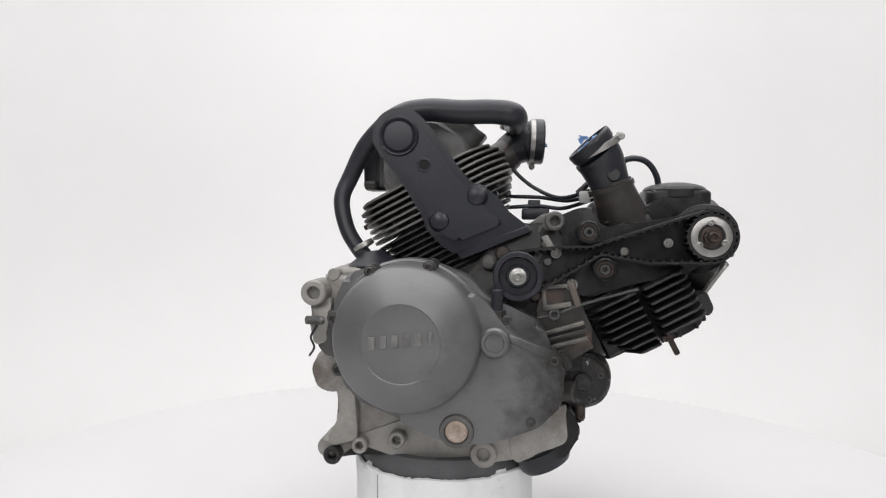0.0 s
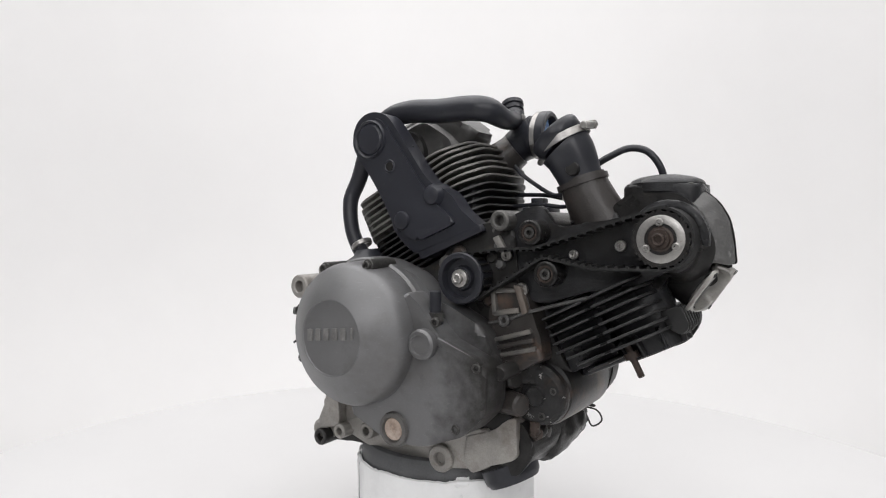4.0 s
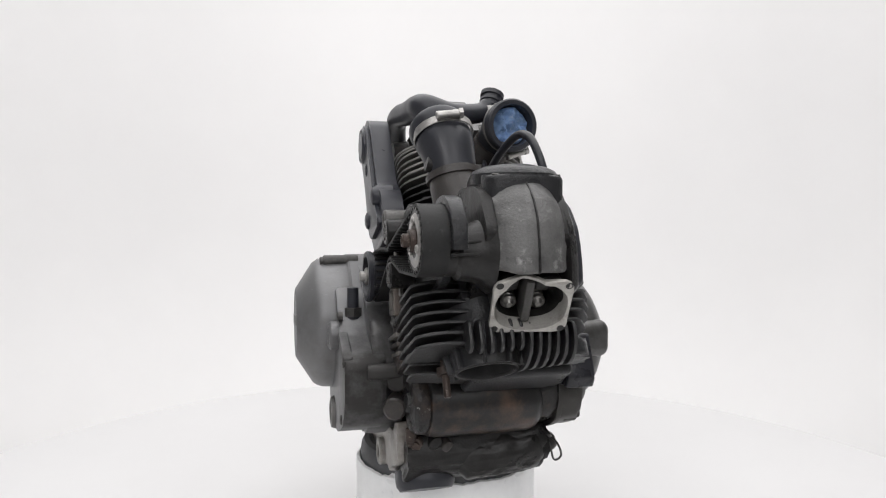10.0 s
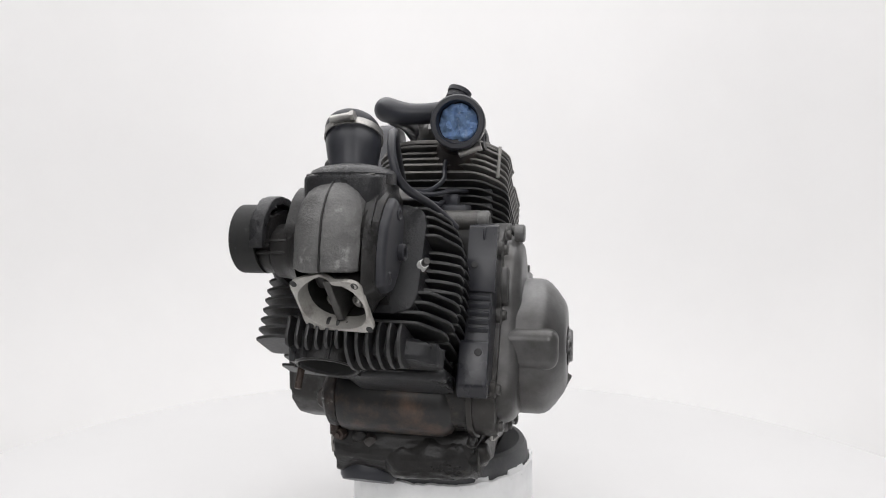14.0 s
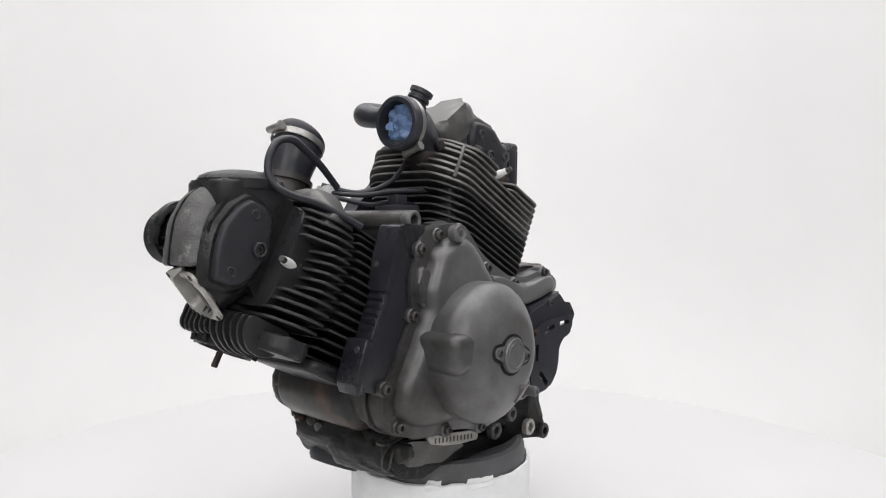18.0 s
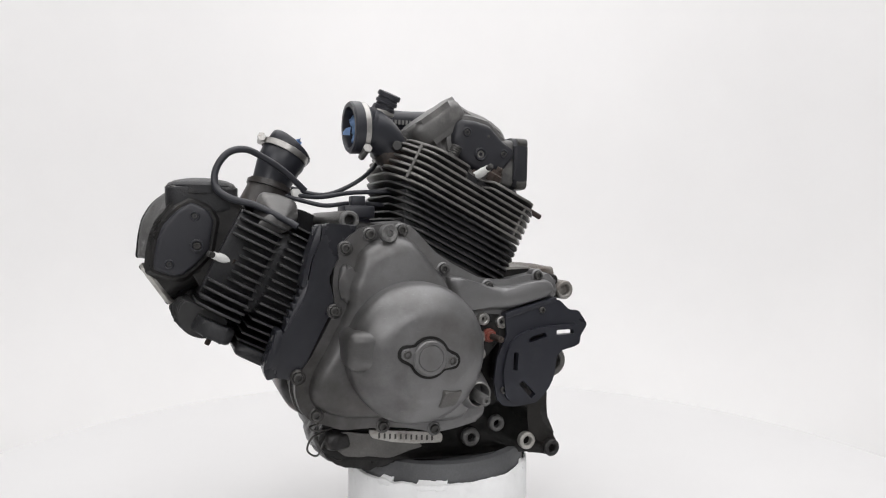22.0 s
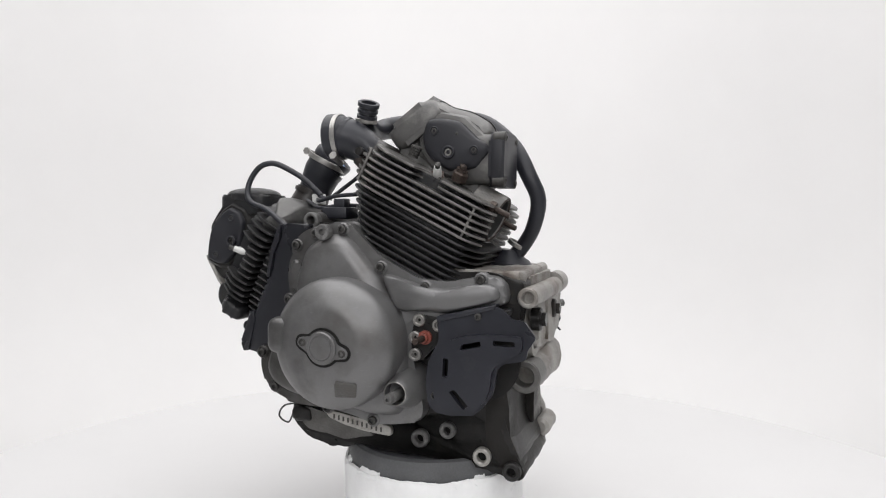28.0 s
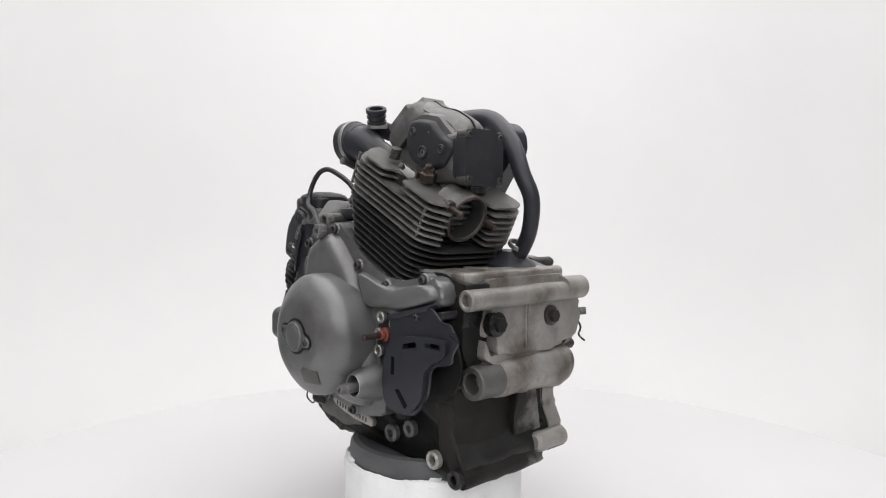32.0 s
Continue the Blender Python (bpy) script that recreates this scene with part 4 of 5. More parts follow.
            put("cover_screw", cap_screw((w, 49, s), L_, r * 0.6, 2), M_STEEL if k == 2 else M_BOLT, ec)
        put("cover_dimple", rod(Vector((*in_frame(FRAME_V, [(-50, 472)])[0], 0)).xzy + Vector((0, 49, 0)), L_, 2.2, 2, 12), M_BOLT, ec)
    else:
        endc, screws = [(55, 328), (39, 338), (13, 345), (-6, 343), (-24, 338), (-44, 330), (-43, 307), (-36, 295), (-17, 286), (7, 280), (46, 292), (56, 306)], ((41, 316), (-30, 316), (7, 296))
        put("cover_seat", dished((4, 314), [(low, 20, 4), (inset(endc, -12), 34, 0), (inset(endc, -7), 42, 0), (inset(endc, -4), 45, 0)], 96), M_OILY, head, "", 40)
        ec = put("cam_end_cover", dished((4, 314), [(rounded(endc, 3), y, d) for y, d in ((42, -1), (49, 0), (52, 2), (53, 4), (53.4, 8))], 120), M_COVER, head, "flat black cam end cover with three screws", 40)
        for k, (w, s) in enumerate(screws):
            r = 9 if k == 2 else 6.5
            put("screw_boss", ring((w, 48, s), L_, r, r * 0.62, 12 if k == 2 else 7, 24), M_COVER, ec)
            put("cover_screw", cap_screw((w, 55 if k == 2 else 52, s), L_, r * 0.6, 2), M_BOLT, ec)
    # intake side valve cover
    qi = Matrix.Translation((73, 0, 321)) @ Vector((0.892, 0, 0.452)).to_track_quat("Z", "Y").to_matrix().to_4x4() @ Matrix.Rotation(math.pi / 2, 4, "Z")
    if v:
        put("intake_valve_cover", shift(slab(fin_outline(-46, 46, -40, 42, 20), -20, 22, 17, 5, axis="z"), qi), M_CAMBOX, head, "dusty rounded cast valve cover")
    else:
        vc = put("intake_valve_cover", shift(slab(fin_outline(-47, 47, -42, 42, 22), -24, 9, 5, 3, axis="z"), qi), M_BLACK, head, "dark cast valve cover")
        put("cover_crown", shift(lathe([(0, 0), (46, 0), (46, 11), (43, 15), (34, 19), (18, 22), (0, 22.5)], (0, 0, 0), (0, 0, 1), 40), qi), M_BLACK, vc)
        for y in (-35, 35):
            for s in (-39, 39):
                put("cover_screw", shift(cap_screw((s * 0.94, y * 0.94, 8), (0, 0, 1), 4, 2), qi), M_BOLT, vc)
    # the cap on the exhaust side: closed on the rear cylinder, open on the front one
    if v:
        nrm = Vector((-0.9, 0, 0.436))
        turn = nrm.to_track_quat("Z", "Y").to_matrix().to_4x4() @ Matrix.Rotation(math.pi / 2, 4, "Z")
        q = Matrix.Translation((-76, 4, 335)) @ turn
        rc = put("rear_valve_cover", shift(slab(fin_outline(-40, 40, -38, 40, 14), -22, 2, 9, 4, axis="z"), q), M_COVER, head, "dull black rectangular valve cover")
        put("cover_neck", shift(slab(fin_outline(-37, 37, -35, 37, 14), -78, -14, 10, 4, axis="z"), q), M_CAMBOX, rc, "dusty pale neck of the valve cover")
        for a in (-31, 31):
            for b in (-31, 32):
                put("cover_screw", shift(merged(rod((a, b, -16), (0, 0, 1), 8.5, 18), cap_screw((a, b, 1), (0, 0, 1), 5, 2.5)), q), M_BOLT, rc)
    else:
        nrm = Vector((-0.86, -0.12, 0.47)).normalized()
        up = Vector((0.891, 0, 0.454))
        up = (up - nrm * up.dot(nrm)).normalized()
        q = Matrix.Translation((-62, -2, 316)) @ Matrix((up, nrm.cross(up), nrm)).transposed().to_4x4()
        outer = []
        for i in range(56):
            t = 2 * math.pi * i / 56
            c, s = math.cos(t), math.sin(t)
            e = (abs(c) ** 5 + abs(s) ** 5) ** -0.2
            ear = 1.0 + 0.05 * max(0.0, abs(math.sin(2 * t)) - 0.75) * 4
            outer.append((32.5 * c * e * ear, 39.5 * s * e * ear))
        k = len(outer)

        def squircle(x, y, a, b):
            t = math.atan2(y, x)
            c, s = math.cos(t), math.sin(t)
            e = (abs(c) ** 2.5 + abs(s) ** 2.5) ** (-1 / 2.5)
            return a * c * e, b * s * e

        inner = [squircle(x, y, 29.0, 36.4) for x, y in outer]
        neck = [squircle(x, y, 31.5, 38.4) for x, y in outer]

        def broken(x, y):
            """The upper rim is knocked away beside the middle."""
            if x < 11:
                return 0.0
            return 11.0 * max(0.0, 1 - abs((y + 9) / 17)) ** 0.6 + 1.5 * noise.noise((x / 5, y / 5, 0))

        def shell(levels):
            sh = bmesh.new()
            rings = [[sh.verts.new((*q, h if h < -40 else h - broken(*q))) for q in o] for o, h in levels]
            for ra, rb in zip(rings, rings[1:]):
                for i in range(k):
                    sh.faces.new((ra[i], ra[(i + 1) % k], rb[(i + 1) % k], rb[i]))
            return sh

        fo = put("open_valve_flange", shift(shell([(neck, -6), (outer, -4.5), (outer, -0.8), ([(x * 0.985, y * 0.985) for x, y in outer], 0), (inner, 0), ([(x * 0.98, y * 0.98) for x, y in inner], -2), ([(x * 0.93, y * 0.93) for x, y in inner], -17)]), q), M_BAREALU, head, "bare metal flange of the open valve chamber")
        put("chamber_neck", shift(shell([(neck, -60), (neck, -8), (inner, -8)]), q), M_OILY, fo)
        put("chamber_wall", shift(shell([([(x * 0.93, y * 0.93) for x, y in inner], -16.8), ([(x * 0.86, y * 0.84) for x, y in inner], -46), ([(x * 0.1, y * 0.1) for x, y in inner], -47)]), q), M_OILY, fo)
        for a in (-27.5, 27.5):
            for b in (-34, 34):
                # no hole is cut: dark discs paint the shade of the bolt holes
                put("flange_hole", shift(merged(ring((a, b, -0.5), (0, 0, 1), 3.8, 2.6, 1.2, 18), rod((a, b, -0.6), (0, 0, 1), 2.8, 0.8, 14)), q), M_HOLE, fo)
        put("chamber_post", shift(block(-26, 26, -6.5, 3.0, -46, -7, 3), q), M_BOLT, fo, "worn steel post across the chamber")
        put("rocker_arm", shift(merged(block(2, 25, -27, -9, -42, -22, 5), block(2, 25, 7, 25, -42, -22, 5), rod((17, -27, -36), (0, 1, 0), 7, 52)), q), M_OILY, fo, "oily dark rocker arms")
        for y in (-16, 14):
            put("valve_spring", shift(merged(*[ring((-15, y, -44 + j * 5), (0, 0, 1), 8.5 - j * 0.3, 5, 3, 18) for j in range(4)]), q), M_STEEL, fo)
            put("spring_retainer", shift(lathe([(0, 0), (8.5, 0), (8.5, 2), (5, 4), (3, 7), (0, 7)], (-16, y, -30), (0, 0, 1), 20), q), M_STEEL, fo, "bright spring retainer")
    # spark plug
    way = Vector((-0.12, 0.86, 0.5)) if v else Vector((-0.08, 0.5, 0.86))
    base = Vector((-2, 54, 268)) if v else Vector((8, 58, 244))
    sp = put("spark_plug", lathe([(0, 0), (7, 0), (7, 12), (6.4, 14), (6, 26), (5, 28), (5, 34), (0, 34)], base, way, 16), M_CERAMIC, head, "spark plug with a white ceramic neck")
    put("plug_hex", lathe([(0, -10), (11, -10), (11, 9), (0, 9)], base, way, 6), M_RUST, sp, "rusty plug hexagon")
    put("plug_tip", rod(base + way.normalized() * 33, way, 4.0, 10, 12), M_BOLT, sp)
    # exhaust port
    pc = Vector((-103, 26, 252)) if v else Vector((-99, -29, 235))
    put("exhaust_port", lathe([(37, -40), (36.5, -10), (36.5, -2), (36, 3), (32, 4), (31, 2), (30, -30), (0, -33)], pc, (-1, 0, 0), 44), M_DUSTY if v else M_BLACK, head, "open exhaust port with a rusty rim")
    put("port_rim", ring(pc + Vector((-1, 0, 0)), (-1, 0, 0), 35, 31.5, 3.6, 40, 1), M_RUST if v else M_OILY, head, "rusty port rim")
    put("port_bore", lathe([(30.2, 1), (29.4, -29), (0, -32)], pc, (-1, 0, 0), 36), M_HOLE, head)
    for y, s in (((-40, -4), (36, 16)) if v else ((-40, -22),)):
        put("exhaust_stud", merged(rod(pc + Vector((20, y, s)), (-1, 0, 0), 4.2, 44, 12), lathe([(0, 0), (9, 0), (9, 8), (0, 8)], pc + Vector((8, y, s)), (-1, 0, 0), 16)), M_RUST, head, "rusty exhaust stud")
    if v:
        put("oil_union", merged(lathe([(0, -14), (12, -14), (12, -2), (9, 0), (9, 5), (0, 5)], (-33, 58, 292), (0, 0.25, 1), 6), rod((-33, 60, 296), (0, 0.25, 1), 5, 7, 12)), M_RUST, head, "rusty brown pipe union")
        put("dark_stud", merged(*[lathe([(0, 0), (8, 0), (8, 2.4), (6, 3.2), (0, 3.2)], (44, 62, 280 + i * 3.4), (0, 0.1, 1), 16) for i in range(5)]), M_BOLT, head)
    # right hand cam nose
    nose = [(0, 40), (38, 40), (36, 60), (26, 66), (22, 90), (0, 90)] if v else [(0, 30), (42, 38), (36, 46), (31, 52), (29, 60), (28, 70), (24, 74), (23, 88), (0, 88)]
    cn = put("cam_nose", lathe(nose, (0, 0, 312), R_, 44), M_OILY, head, "oily dark cam bearing housing")
    if not v:
        for a in (62, 86):
            put("housing_rib", shift(block(-1.6, 1.6, -84, -48, 20, 31, 1.2), Matrix.Translation((0, 0, 312)) @ Matrix.Rotation(radians(a - 90), 4, "Y")), M_OILY, cn)
    return head


def intakes(engine):
    # rear cylinder: stub, elbow boot, clamp
    part("intake_stub", tube([(66, 36, 424), (88, 44, 440), (108, 50, 456)], [34, 30, 27], 24), M_BROWN, engine, "stained dark cast intake stub")
    d = Vector((1.0, 0.06, -0.04)).normalized()
    mouth = Vector((160, 60, 475))
    bt = part("intake_boot", tube([(94, 50, 446), (108, 54, 460), (124, 57, 470), (134, 58, 473), mouth - d * 19], [24, 27, 30.5, 32.5, 33.5], 32), M_RUBBER, engine, "black rubber intake boot of the rear cylinder")
    part("boot_lip", lathe([(26, -30), (34, -22), (34.5, -14), (36.5, -12), (36.5, 0), (34.5, 2.5), (29, 2.5), (27.5, -2), (27, -18), (0, -22)], mouth, d, 44), M_RUBBER, bt)
    clamp(bt, mouth - d * 20, d, 35.0, (0.0, 0.35, -1))
    part("boot_boss", rod((98, 78, 448), (0.2, 1, 0.2), 7, 10), M_OILY, engine)
    # front cylinder
    part("intake_stub", merged(tube([(284, -36, 336), (274, -42, 356), (262, -48, 384), (256, -50, 402)], [39, 35, 31.5, 29.5], 28), lathe([(30, 0), (34, 0), (34, 7), (30, 7)], (258, -49, 392), (-0.3, -0.1, 0.95), 32)), M_BROWN, engine, "rust-stained dark intake stub")
    wide, low = [(292, 340), (279, 386), (252, 382), (229, 372), (226, 345), (250, 325)], [(290, 338), (272, 354), (246, 348), (236, 338), (255, 326)]
    part("head_shoulder", dished((256, 345), [(rounded(wide, 8), -30, 4), (rounded(wide, 8), 10, 0), (rounded(wide, 8), 28, 1), (rounded(wide, 8), 33, 4), (rounded(low, 5), 64, 0), (rounded(low, 5), 66, 4)], 64), M_CAMBOX, engine, "dusty grey shoulder of the front cylinder head", 40)
    d = Vector((-0.46, -0.1, 0.88)).normalized()
    cut, mouth = Vector((-0.67, -0.1, 0.74)).normalized(), Vector((222, -62, 458))
    bt = part("intake_boot", tube([(258, -49, 388), (253, -51, 404), (243, -54, 428), (237, -56, 438), (233, -57.5, 443)], [28, 29, 33, 34.5, 34.5], 36), M_RUBBER, engine, "black rubber intake boot of the front cylinder")
    part("boot_lip", lathe([(30, -18), (34.5, -12), (35.5, -4), (35.5, 0), (34, 2.5), (32.2, 2.5), (31, 0), (30.5, -16), (0, -20)], mouth, cut, 44), M_RUBBER, bt)
    clamp(bt, Vector((235, -56.5, 444.6)), d, 36.0, (1, -0.1, 0.5))
    part("injector_boss", rod((256, -70, 408), (0, -1, 0.2), 9, 14), M_OILY, engine)


def clamp(boot, at, way, r, tail):
    c = part("hose_clamp", ring(at, way, r + 1.0, r - 0.5, 9.5, 40, 0.4), M_STEEL, boot, "bright steel hose clamp")
    side = Vector(tail)
    way = Vector(way).normalized()
    side = (side - way * side.dot(way)).normalized()
    along = way.cross(side)
    base = Vector(at) + way * 5.5 + side * (r + 4)
    part("clamp_screw", merged(rod(base - along * 14, along, 5, 28, 12), lathe([(0, 0), (6.5, 0), (6.5, 5), (0, 5)], base + along * 13, along, 6)), M_STEEL, c)


def belts(engine):
    # rear belt cover
    lid = [(-76, 440), (-86, 458), (-83, 485), (-67, 501), (-46, 506), (-22, 500), (-6, 482), (14, 454), (42, 415), (57, 399), (69, 393), (84, 387), (96, 376), (107, 360), (134, 339), (32, 298), (10, 313), (-8, 333), (-12, 347), (-26, 372), (-50, 409)]
    out = rounded(lid, [18, 18, 18, 18, 18, 18, 14, 14, 14, 10, 8, 10, 8, 8, 3, 3, 10, 10, 10, 14, 16], 4)
    bc = part("belt_cover", slab(out, -80, -110, 12, 5), M_PLASTIC, engine, "dark plastic timing belt cover")
    ridge = rounded([(-68, 444), (-76, 462), (-72, 482), (-60, 493), (-44, 497), (-26, 491), (-14, 476), (8, 446), (36, 408), (50, 390), (78, 362), (104, 342), (40, 316), (20, 322), (4, 338), (-16, 378), (-42, 414)], 12, 4)
    part("cover_crown", slab(ridge, -102, -116, 8, 4), M_PLASTIC, bc)
    part("cover_disc", lathe([(0, 108), (29, 108), (28.5, 117), (26.5, 120), (24.5, 119), (23, 117), (20, 120.5), (0, 121.5)], (-46, 0, 464), R_, 40), M_PLASTIC, bc)
    part("cover_skirt", slab(rounded([(34, 302), (135, 341), (142, 331), (42, 290)], 3), -66, -110, 2), M_PLASTIC, bc)
    part("screw_recess", ring((-10, -112, 423), R_, 10, 6.5, 5.5), M_PLASTIC, bc)
    # deep black plug paints the recess as dark as a deep hole
    part("cover_screw", rod((-10, -112, 423), R_, 7.2, 4.6, 20), M_DEEPBLACK, bc)
    for x, z in ((64, 380), (12, 345)):
        part("cover_dimple", lathe([(0, 90), (18, 90), (16, 112), (12, 119), (7, 121), (0, 121.5)], (x, 0, z), R_, 28), M_PLASTIC, bc)
    # inner cover of the front belt
    ip = rounded([(120, 330), (152, 340), (204, 363), (222, 365), (240, 336), (310, 346), (360, 356), (390, 348), (394, 312), (380, 286), (347, 270), (282, 257), (225, 238), (196, 244), (150, 250)], 7)
    part("belt_back_plate", slab(ip, -86, -95, 2), M_BLACK, engine, "black inner plate behind the timing belt")
    arc_o = [(379 + 45 * math.cos(radians(a)), 324 + 45 * math.sin(radians(a))) for a in range(-10, 141, 10)]
    arc_i = [(379 + 38 * math.cos(radians(a)), 324 + 38 * math.sin(radians(a))) for a in range(140, -11, -10)]
    part("pulley_shroud", slab(arc_o + arc_i, -82, -97, 2), M_BLACK, engine, "black curved belt guard")
    br = part("case_web", cast(slab(rounded([(150, 222), (156, 260), (186, 264), (200, 262), (212, 228), (224, 196), (228, 166), (196, 150), (172, 150), (154, 166)], 6), 0, -104, 5, 3), 1.6, 11, 8.0), M_BROWN, engine, "stained grey cast web of the case")
    part("web_frame", merged(slab(rounded([(153, 256), (192, 258), (193, 252), (153, 249)], 2), -100, -110, 1.5), slab(rounded([(154, 256), (160, 256), (164, 221), (157, 220)], 2), -100, -110, 1.5), slab(rounded([(157, 226), (196, 233), (197, 226), (159, 219)], 2), -100, -110, 1.5)), M_DUSTY, br, "pale cast ribs round a pocket")
    part("web_strap", slab(rounded([(189, 262), (199, 261), (210, 228), (202, 224)], 2), -98, -112, 2), M_ALU, br, "pale narrow strap of casting")
    for k in range(4):
        z = 190 - k * 11
        part("case_rib", slab(rounded([(158, z), (213 + k * 3, z + 17), (215 + k * 3, z + 11), (159, z - 6)], 2), -60, -112 + k * 1.5, 2), M_BROWN if k % 2 else M_DUSTY, br)
    part("case_nose", cast(slab(rounded([(157, 170), (224, 184), (230, 168), (197, 150), (177, 150), (158, 158)], 6), -40, -107, 6, 3), 1.4, 9, 4.0), M_BROWN, br)
    part("pale_stub", rod((138, -118, 189), (1, 0, 0.06), 8.5, 20, 20, 2), M_ALU, br, "short pale metal stub")
    stay = part("belt_guard_stay", tube([(288, -103, 251), (209, -105, 228), (182, -105, 217)], 2.4, 10), M_OLDALU, engine, "thin pale metal stay with an eye")
    part("stay_eye", ring((173, -101, 214), R_, 8.5, 3.8, 8), M_OLDALU, stay)
    part("stay_tail", tube([(166, -105, 212), (156, -105, 210), (149, -105, 209)], 2.4, 10), M_OLDALU, stay)
    part("bracket_arm", cast(slab(rounded([(128, 337), (144, 345), (156, 355), (172, 356), (180, 332), (156, 326), (132, 326)], 5), -70, -98, 4, 3), 1.0, 9, 2.0), M_DUSTY, engine, "pale cast arm of the upper mount")
    for k, (x, y, z, r, mat) in enumerate(((150, -96, 296, 9, M_DUSTY), (164, -97, 288, 7, M_OLDALU), (146, -96, 240, 10, M_BROWN), (160, -98, 312, 6, M_OLDALU), (100, -100, 300, 12, M_BROWN), (80, -104, 286, 11, M_DUSTY))):
        part("casting_lump", cast(lathe([(0, -14), (r, -14), (r, 2), (r * 0.7, 6), (0, 7)], (x, y, z), R_, 16), 1.4, 6, k), mat, engine)
    part("pale_strap", slab(rounded([(154, 322), (163, 326), (175, 306), (165, 303)], 2), -98, -105, 1), M_ALU, engine, "short pale metal strap")
    # pulleys
    dp = part("drive_pulley", lathe([(0, 92), (29, 92), (29, 128), (34, 129), (34.5, 134), (33, 136), (27, 136), (25, 126), (17, 126), (15, 131), (0, 131)], (122, 0, 269), R_, 48), M_RUBBER, engine, "dark toothed drive pulley")
    gear_teeth(dp, (122, 0, 269), 30.5, 20, -104, -126, M_OILY)
    part("pulley_nut", merged(lathe([(0, 0), (12, 0), (12, 6), (10, 7), (0, 7)], (122, -130, 269), R_, 12), ring((122, -131, 269), R_, 7, 3, 13, 16), rod((122, -131, 269), R_, 4, 10, 10)), M_STEEL, dp, "worn steel shaft nut")
    cp = part("cam_pulley", lathe([(0, 85), (26, 85), (30, 121), (31.5, 122), (31.5, 124), (0, 124)], (379, 0, 324), R_, 40), M_OILY, engine, "dark toothed cam pulley with a bright hub")
    gear_teeth(cp, (379, 0, 324), 30.5, 24, -99, -125, M_OILY)
    part("pulley_hub", lathe([(0, 119), (27, 119), (27, 124), (25.5, 125), (18, 125), (17, 122), (0, 122)], (379, 0, 324), R_, 40), M_STEEL, cp, "bright machined hub disc")
    for a in (95, 215, 335):
        part("hub_screw", cap_screw((379 + 19 * math.cos(radians(a)), -124, 324 + 19 * math.sin(radians(a))), R_, 4.6, 3), M_STEEL, cp)
    part("cam_nut", merged(lathe([(0, 0), (14.5, 0), (14.5, 3), (12, 4), (11, 9), (0, 9)], (379, -121, 324), R_, 12), ring((379, -124, 324), R_, 7, 4, 13, 14), rod((379, -124, 324), R_, 5, 9, 12)), M_RUST, cp, "worn cam shaft nut")
    # idlers
    for x, z, r in ((218, 330, 16), (240, 279, 16)):
        t = part("idler_pulley", lathe([(0, 96), (r, 96), (r, 124), (r - 2, 126), (r - 5, 126), (r - 5, 123), (8, 123), (0, 123)], (x, 0, z), R_, 32), M_OILY, engine, "oily dark belt idler with a rusty ring")
        part("rusty_ring", ring((x, -122, z), R_, r - 4.5, r - 8, 3.2, 28, 0.8), M_RUST, t, "rusty ring")
        part("idler_bolt", lathe([(0, 122), (7, 122), (7, 126), (3.5, 126), (3.5, 123), (0, 123)], (x, 0, z), R_, 20), M_BOLT, t)
    # the belt: outer run touches pulleys and idlers
    belt_loop(engine)
    for x, z, r in ((175, 300, 8), (268, 303, 6), (327, 315, 7), (197, 256, 9)):
        part("plate_screw", merged(ring((x, -100, z), R_, r, r * 0.5, 6), cap_screw((x, -103, z), R_, r * 0.6, 2)), M_STEEL, engine, "small steel screw")


def gear_teeth(parent, at, r, count, y0, y1, mat):
    bm = bmesh.new()
    for i in range(count):
        a = 2 * math.pi * i / count
        t = slab([(-1.9, 0), (1.9, 0), (1.3, 2.6), (-1.3, 2.6)], y0, y1, 0)
        shift(t, Matrix.Translation((at[0], 0, at[2])) @ Matrix.Rotation(-a + math.pi / 2, 4, "Y") @ Matrix.Translation((0, 0, r)))
        vs = [bm.verts.new(v.co) for v in t.verts]
        t.verts.index_update()
        for f in t.faces:
            bm.faces.new([vs[v.index] for v in f.verts])
        t.free()
    part("teeth", bm, mat, parent)


